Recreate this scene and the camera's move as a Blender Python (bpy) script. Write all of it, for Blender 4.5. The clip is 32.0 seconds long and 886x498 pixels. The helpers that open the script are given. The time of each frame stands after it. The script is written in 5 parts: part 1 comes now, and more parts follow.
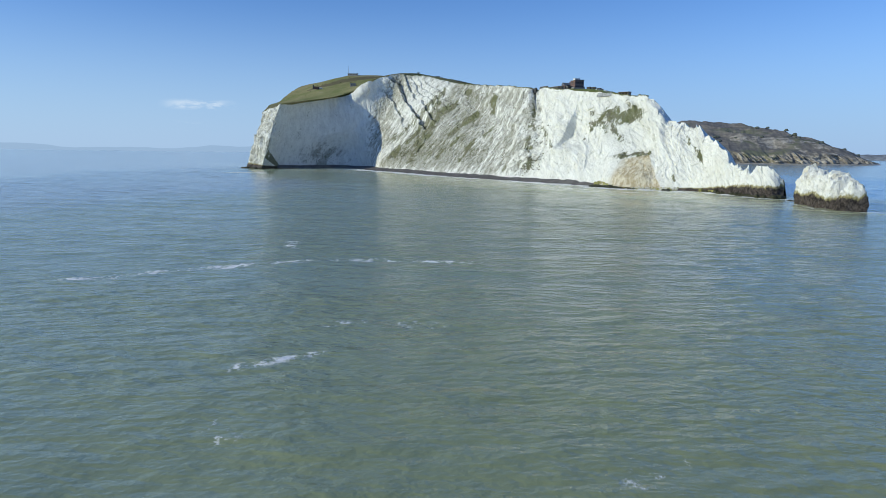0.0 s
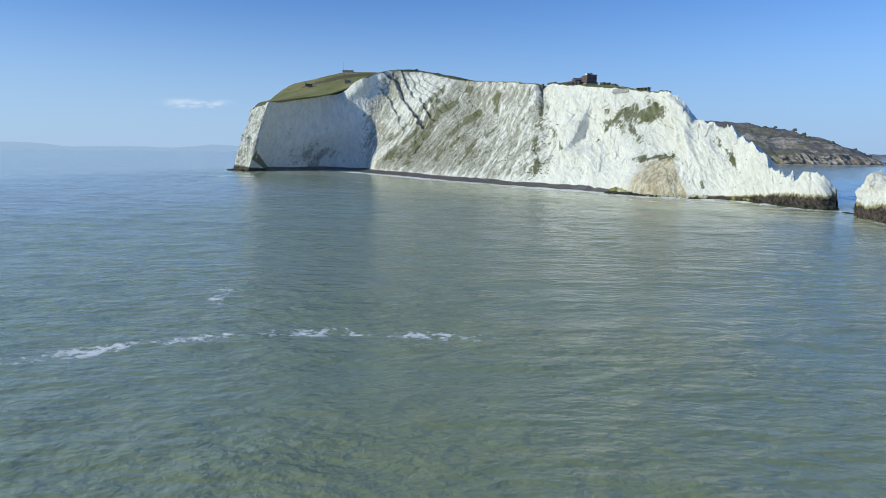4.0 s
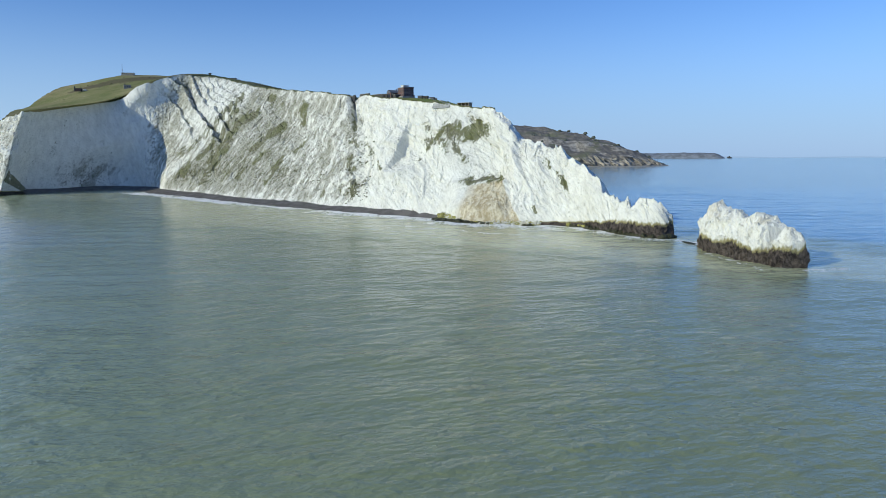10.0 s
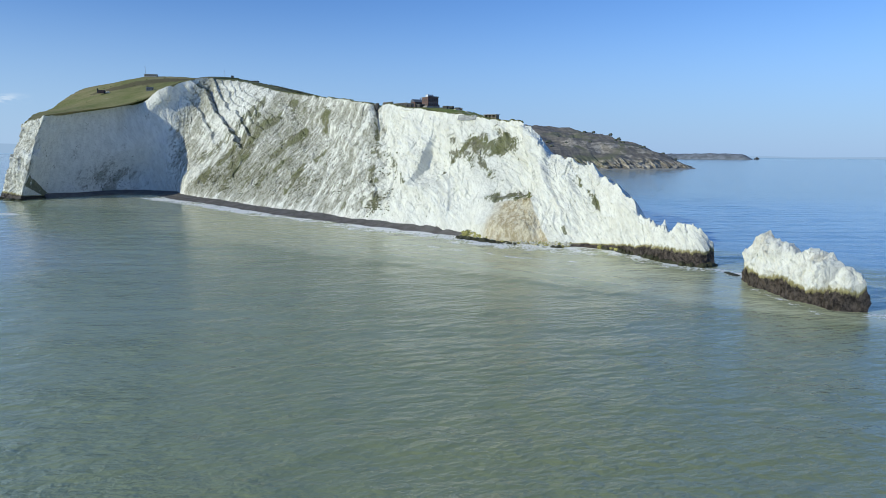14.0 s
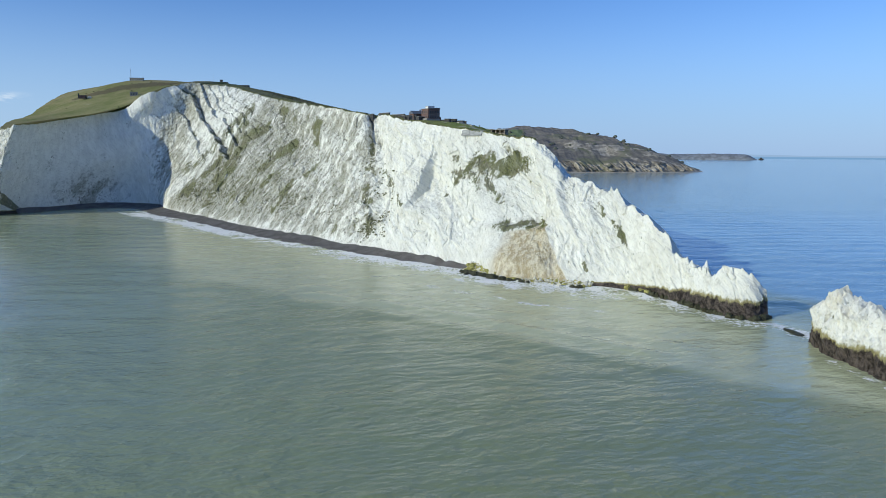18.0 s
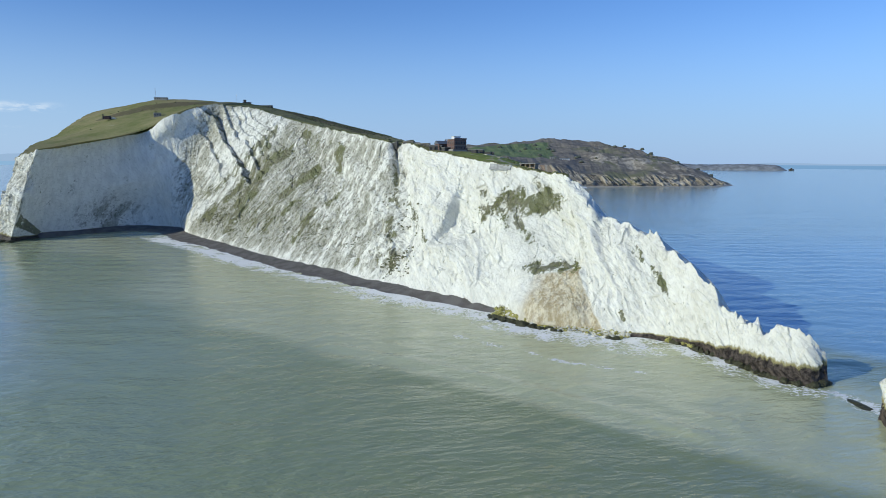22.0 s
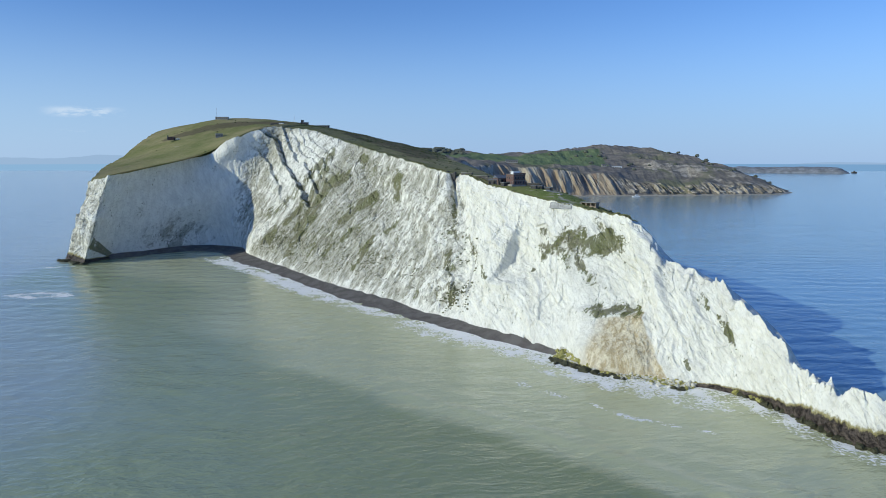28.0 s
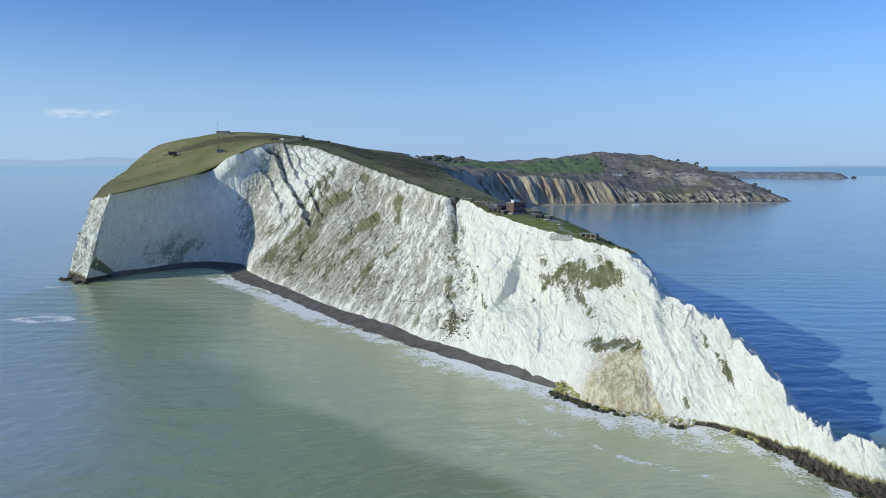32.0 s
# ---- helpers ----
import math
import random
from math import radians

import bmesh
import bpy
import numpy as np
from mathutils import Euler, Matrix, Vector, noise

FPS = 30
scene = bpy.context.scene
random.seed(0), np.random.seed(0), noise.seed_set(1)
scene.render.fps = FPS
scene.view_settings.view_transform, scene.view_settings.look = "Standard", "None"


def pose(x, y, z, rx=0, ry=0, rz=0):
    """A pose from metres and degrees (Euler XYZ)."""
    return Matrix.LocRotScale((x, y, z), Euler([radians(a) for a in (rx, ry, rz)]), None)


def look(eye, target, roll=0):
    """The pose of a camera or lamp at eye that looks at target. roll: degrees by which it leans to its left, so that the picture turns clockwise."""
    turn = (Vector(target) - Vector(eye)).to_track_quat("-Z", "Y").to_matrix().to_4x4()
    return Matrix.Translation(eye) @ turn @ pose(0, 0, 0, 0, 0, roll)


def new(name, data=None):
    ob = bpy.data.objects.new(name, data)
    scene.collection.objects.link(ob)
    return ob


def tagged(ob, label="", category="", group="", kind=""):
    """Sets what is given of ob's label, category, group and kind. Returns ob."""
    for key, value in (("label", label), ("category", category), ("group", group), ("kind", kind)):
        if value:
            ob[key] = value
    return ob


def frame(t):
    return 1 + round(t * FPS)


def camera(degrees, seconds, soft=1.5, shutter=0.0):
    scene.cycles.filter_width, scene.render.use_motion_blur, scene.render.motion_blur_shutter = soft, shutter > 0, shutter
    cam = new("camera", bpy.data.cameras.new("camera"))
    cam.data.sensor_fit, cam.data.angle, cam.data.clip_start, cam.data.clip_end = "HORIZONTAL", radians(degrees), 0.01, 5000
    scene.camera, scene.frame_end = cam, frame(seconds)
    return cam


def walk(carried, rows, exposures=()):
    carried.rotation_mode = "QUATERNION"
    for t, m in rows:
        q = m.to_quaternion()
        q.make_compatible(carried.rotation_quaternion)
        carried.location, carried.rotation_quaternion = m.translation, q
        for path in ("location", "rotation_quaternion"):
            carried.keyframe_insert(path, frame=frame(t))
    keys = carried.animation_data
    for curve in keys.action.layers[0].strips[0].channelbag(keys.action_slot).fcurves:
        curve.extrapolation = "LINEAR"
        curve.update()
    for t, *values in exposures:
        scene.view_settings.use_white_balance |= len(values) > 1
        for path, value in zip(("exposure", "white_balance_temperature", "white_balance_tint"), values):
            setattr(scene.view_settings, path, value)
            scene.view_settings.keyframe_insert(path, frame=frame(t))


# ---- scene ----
cam = camera(65.8, 32.0, soft=0.8, shutter=0.4)
PATH = [
    (0, (86.9, -109.5, 23.2), (35.7, 183.1, -19.2), 0.70),
    (0.5, (86.0, -103.5, 23.3), (34.9, 189.0, -19.2), 0.77),
    (1, (85.1, -97.4, 23.4), (33.9, 195.1, -19.1), 0.80),
    (1.5, (84.1, -91.2, 23.5), (32.9, 201.3, -19.1), 0.79),
    (2, (83.1, -84.9, 23.7), (31.8, 207.6, -18.9), 0.81),
    (2.5, (82.1, -78.5, 23.9), (30.7, 214.0, -18.8), 0.80),
    (3, (81.1, -71.8, 24.2), (29.7, 220.6, -18.5), 0.87),
    (3.5, (80.0, -64.9, 24.7), (28.5, 227.5, -18.0), 0.75),
    (5.5, (75.5, -36.9, 26.9), (30.5, 256.7, -15.1), 0.89),
    (6, (74.5, -30.1, 27.7), (60.7, 266.7, -14.2), 0.51),
    (6.5, (73.5, -23.7, 28.6), (101.2, 272.1, -13.6), 0.05),
    (7, (72.6, -17.9, 29.5), (100.8, 277.7, -13.0), -0.05),
    (7.5, (71.8, -12.9, 30.6), (99.9, 282.7, -12.3), -0.27),
    (8, (71.3, -8.8, 31.8), (99.2, 286.7, -11.5), -0.36),
    (8.5, (71.0, -5.9, 33.1), (99.3, 289.6, -9.9), -0.20),
    (9, (71.0, -4.2, 34.6), (99.7, 291.4, -7.7), -0.19),
    (9.5, (71.1, -3.2, 36.1), (100.4, 292.4, -5.9), -0.09),
    (10, (71.3, -2.7, 37.7), (101.2, 292.9, -3.9), -0.10),
    (10.5, (71.4, -2.2, 39.3), (102.1, 293.4, -2.0), -0.02),
    (11, (71.5, -1.4, 40.9), (102.6, 294.0, -0.8), -0.03),
    (11.5, (71.5, -0.3, 42.4), (103.3, 295.1, 0.9), 0.12),
    (12, (71.5, 1.5, 43.7), (103.0, 297.0, 2.3), 0.22),
    (12.5, (71.4, 3.9, 44.9), (91.9, 300.3, 3.0), 0.34),
    (13, (71.3, 6.9, 45.8), (90.8, 303.2, 3.5), 0.34),
    (13.5, (71.1, 10.3, 46.7), (91.4, 306.6, 4.1), 0.37),
    (14, (71.0, 14.3, 47.6), (91.8, 310.5, 4.7), 0.40),
    (14.5, (71.1, 19.1, 48.5), (92.4, 315.3, 5.4), 0.42),
    (16.5, (72.4, 43.3, 52.9), (94.8, 339.2, 9.2), 0.37),
    (17, (72.8, 49.7, 54.6), (94.4, 345.7, 11.1), 0.42),
    (17.5, (73.2, 56.0, 56.7), (94.1, 352.1, 13.1), 0.38),
    (18, (73.5, 62.1, 58.8), (94.0, 358.2, 15.3), 0.39),
    (18.5, (73.9, 67.7, 60.9), (93.6, 364.0, 18.5), 0.37),
    (19, (74.2, 72.4, 62.9), (92.8, 368.8, 20.9), 0.37),
    (19.5, (74.3, 76.0, 64.8), (92.6, 372.5, 23.1), 0.39),
    (20, (74.4, 78.5, 66.5), (92.7, 375.1, 25.5), 0.42),
    (20.5, (74.2, 80.0, 68.1), (92.9, 376.7, 28.0), 0.47),
    (21, (73.9, 80.8, 69.5), (92.8, 377.6, 30.0), 0.47),
    (21.5, (73.5, 81.1, 70.9), (91.6, 377.9, 31.5), 0.41),
    (22, (73.0, 81.1, 72.1), (83.3, 378.2, 32.2), 0.33),
    (22.5, (72.5, 80.9, 73.2), (77.3, 378.2, 33.1), 0.27),
    (23, (71.9, 80.6, 74.3), (73.1, 377.9, 34.2), 0.26),
    (23.5, (71.3, 80.4, 75.5), (69.5, 377.7, 35.5), 0.22),
    (24, (70.7, 80.1, 76.9), (67.1, 377.3, 36.6), 0.17),
    (24.5, (70.3, 79.9, 78.5), (64.8, 377.1, 38.3), 0.20),
    (25, (69.9, 79.7, 80.3), (62.8, 376.9, 40.3), 0.20),
    (25.5, (69.4, 79.6, 82.2), (61.1, 376.9, 42.2), 0.23),
    (27.5, (66.7, 80.0, 89.7), (56.5, 377.2, 50.5), 0.05),
    (28, (66.3, 79.9, 91.6), (55.8, 377.1, 52.1), 0.01),
    (28.5, (66.1, 79.8, 93.4), (55.7, 377.0, 54.0), -0.02),
    (29, (66.0, 79.7, 95.3), (55.7, 376.9, 55.9), -0.04),
    (29.5, (65.9, 79.6, 97.2), (55.6, 376.9, 58.0), -0.00),
    (30, (65.9, 79.6, 99.1), (55.6, 376.9, 60.1), 0.01),
    (30.5, (65.9, 79.6, 101.0), (55.6, 376.9, 62.2), 0.02),
    (31, (65.9, 79.6, 102.9), (55.5, 376.9, 64.3), 0.04),
    (31.5, (65.8, 79.5, 104.8), (55.4, 376.8, 66.4), 0.07),
    (32, (65.8, 79.4, 106.7), (55.4, 376.7, 68.2), 0.05),
]
walk(cam, [(t, look(eye, target, roll)) for t, eye, target, roll in PATH],
     exposures=[(0, 0.0, 6050, 5), (32, 0.0, 6050, 5)])

# ---- world, sun ----
SUN_AZ, SUN_EL = 245.0, 23.0        # degrees: where the sun stands, clockwise from +y, and its height


def sun_dir():
    a, e = radians(SUN_AZ), radians(SUN_EL)
    return Vector((math.sin(a) * math.cos(e), math.cos(a) * math.cos(e), math.sin(e)))


class Nodes:
    """A short hand for node trees."""

    def __init__(self, tree):
        self.tree = tree
        tree.nodes.clear()

    def add(self, kind, sockets=None, **props):
        n = self.tree.nodes.new(kind)
        for k, v in props.items():
            if k == "blend":
                n.blend_type = v
            elif k == "op":
                n.operation = v
            elif k == "dtype":
                n.data_type = v
            elif k == "attr":
                n.attribute_name = v
            elif k == "clamp":
                n.use_clamp = v
            elif k == "sky":
                n.sky_type = v
        for k, v in (sockets or {}).items():
            s = n.inputs[k]
            if isinstance(v, bpy.types.NodeSocket):
                self.tree.links.new(v, s)
            else:
                s.default_value = v
        return n

    def math(self, op, a, b=0.0, clamp=False):
        return self.add("ShaderNodeMath", {0: a, 1: b}, op=op, clamp=clamp).outputs[0]

    def mix(self, f, a, b, blend="MIX"):
        n = self.add("ShaderNodeMix", dtype="RGBA", blend=blend)
        for k, v in ((0, f), (6, a), (7, b)):
            if isinstance(v, bpy.types.NodeSocket):
                self.tree.links.new(v, n.inputs[k])
            else:
                n.inputs[k].default_value = v if k == 0 else (*v, 1.0)
        return n.outputs[2]

    def ramp(self, f, lo, hi, a=0.0, b=1.0, kind="SMOOTHSTEP"):
        n = self.add("ShaderNodeMapRange", {0: f, 1: lo, 2: hi, 3: a, 4: b})
        n.interpolation_type = kind
        return n.outputs[0]

    def noise(self, vec, scale, detail=4.0, rough=0.55, stretch=None):
        if stretch:
            m = self.add("ShaderNodeMapping", {"Vector": vec, "Scale": stretch[:3]})
            if len(stretch) > 3:
                m.vector_type = "TEXTURE"
                m.inputs["Scale"].default_value = [1 / q for q in stretch[:3]]
                m.inputs["Rotation"].default_value = stretch[3]
            vec = m.outputs[0]
        return self.add("ShaderNodeTexNoise", {"Vector": vec, "Scale": scale, "Detail": detail, "Roughness": rough}).outputs[0]

    def drawn(self, vec, way, keep=0.28):
        """Coordinates squeezed along a way, so that a texture on them is drawn out along it."""
        d = self.add("ShaderNodeVectorMath", {0: vec, 1: way}, op="DOT_PRODUCT").outputs["Value"]
        back = self.add("ShaderNodeVectorMath", {0: way}, op="SCALE")
        self.tree.links.new(self.math("MULTIPLY", d, keep - 1.0), back.inputs["Scale"])
        return self.add("ShaderNodeVectorMath", {0: vec, 1: back.outputs[0]}, op="ADD").outputs[0]

    def link(self, a, b):
        self.tree.links.new(a, b)


world = bpy.data.worlds.new("world")
scene.world = world
world.use_nodes = True
w = Nodes(world.node_tree)
sky = w.add("ShaderNodeTexSky", sky="NISHITA")
sky.sun_disc = False
sky.sun_elevation = radians(SUN_EL)
sky.sun_rotation = radians(SUN_AZ)
sky.altitude, sky.air_density, sky.dust_density, sky.ozone_density = 50, 1.0, 0.2, 3.0
co = w.add("ShaderNodeTexCoord")
xyz = w.add("ShaderNodeSeparateXYZ", {0: co.outputs["Generated"]})
# haze low over the sea, the sea beyond the sheet's edge, and far hazy coasts on the horizon
HORIZON = -0.0078
haze = w.ramp(xyz.outputs[2], -0.01, 0.22, 0.80, 0.0)
tint = w.mix(1.0, sky.outputs[0], (0.72, 0.90, 1.30), "MULTIPLY")
tint = w.mix(haze, tint, w.mix(w.ramp(xyz.outputs[0], 0.15, -0.6), (3.35, 4.75, 7.3), (4.2, 5.6, 7.8)))
far_sea = w.mix(w.ramp(xyz.outputs[0], 0.1, -0.45), (2.0, 3.45, 5.4), (2.75, 4.3, 6.1))
below = w.ramp(xyz.outputs[2], HORIZON - 0.0006, HORIZON + 0.0006, 1.0, 0.0)
shore = w.noise(co.outputs["Generated"], 7.0, 4.0, 0.5, (1.0, 1.0, 0.0))
east = w.math("MULTIPLY", w.ramp(xyz.outputs[0], -0.30, -0.40), 0.012)
west = w.math("MULTIPLY", w.ramp(xyz.outputs[0], 0.40, 0.46), 0.003)
rise = w.math("MULTIPLY", w.math("ADD", east, west), w.ramp(shore, 0.2, 0.75, 0.45, 1.2))
coast = w.ramp(w.math("SUBTRACT", w.math("ADD", rise, HORIZON), xyz.outputs[2]), 0.0, 0.0008)
both = w.mix(w.math("MULTIPLY", coast, 0.55), tint, (2.7, 3.75, 5.2))
clouds = w.noise(co.outputs["Generated"], 38.0, 6.0, 0.62, (1.0, 1.0, 3.4))
where = w.math("MULTIPLY", w.ramp(xyz.outputs[2], 0.050, 0.0565), w.ramp(xyz.outputs[2], 0.067, 0.060))
where = w.math("MULTIPLY", where, w.math("MULTIPLY", w.ramp(xyz.outputs[0], -0.535, -0.505), w.ramp(xyz.outputs[0], -0.440, -0.475)))
low_c = w.math("MULTIPLY", w.ramp(xyz.outputs[2], 0.022, 0.028), w.ramp(xyz.outputs[2], 0.038, 0.032))
low_c = w.math("MULTIPLY", low_c, w.math("MULTIPLY", w.ramp(xyz.outputs[0], -0.56, -0.52), w.ramp(xyz.outputs[0], -0.44, -0.48)))
puff = w.math("ADD", w.math("MULTIPLY", w.ramp(clouds, 0.40, 0.62), where), w.math("MULTIPLY", w.ramp(clouds, 0.5, 0.7), w.math("MULTIPLY", low_c, 0.4)))
both = w.mix(w.math("MULTIPLY", puff, 0.55), both, (7.6, 8.0, 8.6))
both = w.mix(below, both, far_sea)
bg = w.add("ShaderNodeBackground", {0: both, 1: 0.105})
w.link(bg.outputs[0], w.add("ShaderNodeOutputWorld").inputs[0])

sun = new("sun", bpy.data.lights.new("sun", "SUN"))
sun.data.energy, sun.data.angle, sun.data.color = 3.0, radians(0.53), (1.0, 0.93, 0.70)
sun.rotation_mode = "QUATERNION"
sun.rotation_quaternion = sun_dir().to_track_quat("Z", "Y")
tagged(sun, kind="structure")
scene.view_settings.exposure = 0.0


# ---- noise on arrays ----
def lattice(ix, iy, iz, seed):
    h = (ix * 374761393 + iy * 668265263 + iz * 2147483647 + seed * 974634777) & 0xFFFFFFFF
    h = ((h ^ (h >> 13)) * 1274126177) & 0xFFFFFFFF
    return ((h ^ (h >> 16)) & 0xFFFF) / 32767.5 - 1.0


def vnoise(x, y, z=0.0, seed=0):
    x, y, z = np.broadcast_arrays(np.asarray(x, float), np.asarray(y, float), np.asarray(z, float))
    fx, fy, fz = np.floor(x), np.floor(y), np.floor(z)
    ix, iy, iz = fx.astype(np.int64), fy.astype(np.int64), fz.astype(np.int64)
    a, b, c = x - fx, y - fy, z - fz
    a, b, c = (q * q * q * (q * (q * 6 - 15) + 10) for q in (a, b, c))
    out = 0.0
    for i in (0, 1):
        for j in (0, 1):
            for k in (0, 1):
                f = (a if i else 1 - a) * (b if j else 1 - b) * (c if k else 1 - c)
                out = out + f * lattice(ix + i, iy + j, iz + k, seed)
    return out


def fbm(x, y, z=0.0, octaves=4, seed=0, gain=0.5):
    out, amp, fr = 0.0, 1.0, 1.0
    for o in range(octaves):
        out = out + amp * vnoise(np.asarray(x) * fr, np.asarray(y) * fr, np.asarray(z) * fr, seed + 17 * o)
        amp, fr = amp * gain, fr * 2.03
    return out


def ridged(x, y, z=0.0, octaves=4, seed=0, gain=0.5):
    out, amp, fr = 0.0, 1.0, 1.0
    for o in range(octaves):
        out = out + amp * (1 - 2 * np.abs(vnoise(np.asarray(x) * fr, np.asarray(y) * fr, np.asarray(z) * fr, seed + 31 * o)))
        amp, fr = amp * gain, fr * 2.1
    return out


def facets(x, y, z, seed=0):
    """Broken planes: each point takes the tilted plane of the nearest of scattered seeds."""
    x, y, z = np.broadcast_arrays(np.asarray(x, float), np.asarray(y, float), np.asarray(z, float))
    ix, iy, iz = (np.floor(q).astype(np.int64) for q in (x, y, z))
    best, out = np.full(x.shape, 1e9), np.zeros(x.shape)
    for i in (-1, 0, 1):
        for j in (-1, 0, 1):
            for k in (-1, 0, 1):
                cx, cy, cz = ix + i, iy + j, iz + k
                dx = x - cx - 0.5 - 0.5 * lattice(cx, cy, cz, seed + 1)
                dy = y - cy - 0.5 - 0.5 * lattice(cx, cy, cz, seed + 2)
                dz = z - cz - 0.5 - 0.5 * lattice(cx, cy, cz, seed + 3)
                d = dx * dx + dy * dy + dz * dz
                hit = d < best
                best = np.where(hit, d, best)
                h = 0.5 * lattice(cx, cy, cz, seed + 4) + dx * lattice(cx, cy, cz, seed + 5) + dy * lattice(cx, cy, cz, seed + 6) + dz * lattice(cx, cy, cz, seed + 7)
                out = np.where(hit, h, out)
    return out


def smooth(a, b, x):
    t = np.clip((x - a) / (b - a), 0, 1)
    return t * t * (3 - 2 * t)


def sheet(name, pts, material, closed=False, attrs=None, flip=False, crisp=False):
    """A mesh object from a grid of points (rows, columns, 3)."""
    r, c = pts.shape[:2]
    idx = np.arange(r * c).reshape(r, c)
    if closed:
        idx = np.concatenate([idx, idx[:, :1]], 1)
    q = np.stack([idx[:-1, :-1], idx[:-1, 1:], idx[1:, 1:], idx[1:, :-1]], -1).reshape(-1, 4)
    if flip:
        q = q[:, ::-1]
    me = bpy.data.meshes.new(name)
    me.vertices.add(r * c)
    me.vertices.foreach_set("co", np.ascontiguousarray(pts, dtype=np.float32).ravel())
    me.loops.add(q.size)
    me.loops.foreach_set("vertex_index", np.ascontiguousarray(q, dtype=np.int32).ravel())
    me.polygons.add(len(q))
    me.polygons.foreach_set("loop_start", np.arange(0, q.size, 4, dtype=np.int32))
    me.polygons.foreach_set("loop_total", np.full(len(q), 4, dtype=np.int32))
    me.polygons.foreach_set("use_smooth", np.full(len(q), not crisp, dtype=bool))
    for key, val in (attrs or {}).items():
        a = me.attributes.new(key, "FLOAT", "POINT")
        a.data.foreach_set("value", np.ascontiguousarray(val, dtype=np.float32).ravel())
    me.update(calc_edges=True)
    me.materials.append(material)
    return new(name, me)


def spline(table, n, dense=None, sharp=()):
    """Resamples rows of control values to n rows, evenly, with a smooth curve through them, but straight in the spans named sharp.
    The first two columns are the place."""
    p = np.asarray(table, float)
    d = np.r_[0, np.cumsum(np.maximum(np.linalg.norm(np.diff(p[:, :2], axis=0), axis=1), 1e-3))]
    m = np.gradient(p, d, axis=0)
    s = np.linspace(0, d[-1], n)
    if dense is not None:
        cum = np.r_[0, np.cumsum(np.diff(d) * dense)]
        s = np.interp(np.linspace(0, cum[-1], n), cum, d)
    i = np.clip(np.searchsorted(d, s, side="right") - 1, 0, len(d) - 2)
    h = (d[i + 1] - d[i])[:, None]
    t = ((s - d[i])[:, None]) / h
    out = (2 * t**3 - 3 * t**2 + 1) * p[i] + (t**3 - 2 * t**2 + t) * h * m[i] + (-2 * t**3 + 3 * t**2) * p[i + 1] + (t**3 - t**2) * h * m[i + 1]
    line = np.isin(i, list(sharp))[:, None]
    return np.where(line, p[i] * (1 - t) + p[i + 1] * t, out), s


# ---- materials ----
def material(name):
    m = bpy.data.materials.new(name)
    m.use_nodes = True
    return m, Nodes(m.node_tree)


def finish(k, color, rough=0.8, bump=None, strength=0.5, distance=0.3, spec=0.3, metal=0.0):
    b = k.add("ShaderNodeBsdfPrincipled", {"Roughness": rough, "Specular IOR Level": spec, "Metallic": metal})
    if isinstance(color, bpy.types.NodeSocket):
        k.link(color, b.inputs["Base Color"])
    else:
        b.inputs["Base Color"].default_value = (*color, 1)
    if bump is not None:
        bn = k.add("ShaderNodeBump", {"Height": bump, "Strength": strength, "Distance": distance})
        k.link(bn.outputs[0], b.inputs["Normal"])
    k.link(b.outputs[0], k.add("ShaderNodeOutputMaterial").inputs[0])
    return b


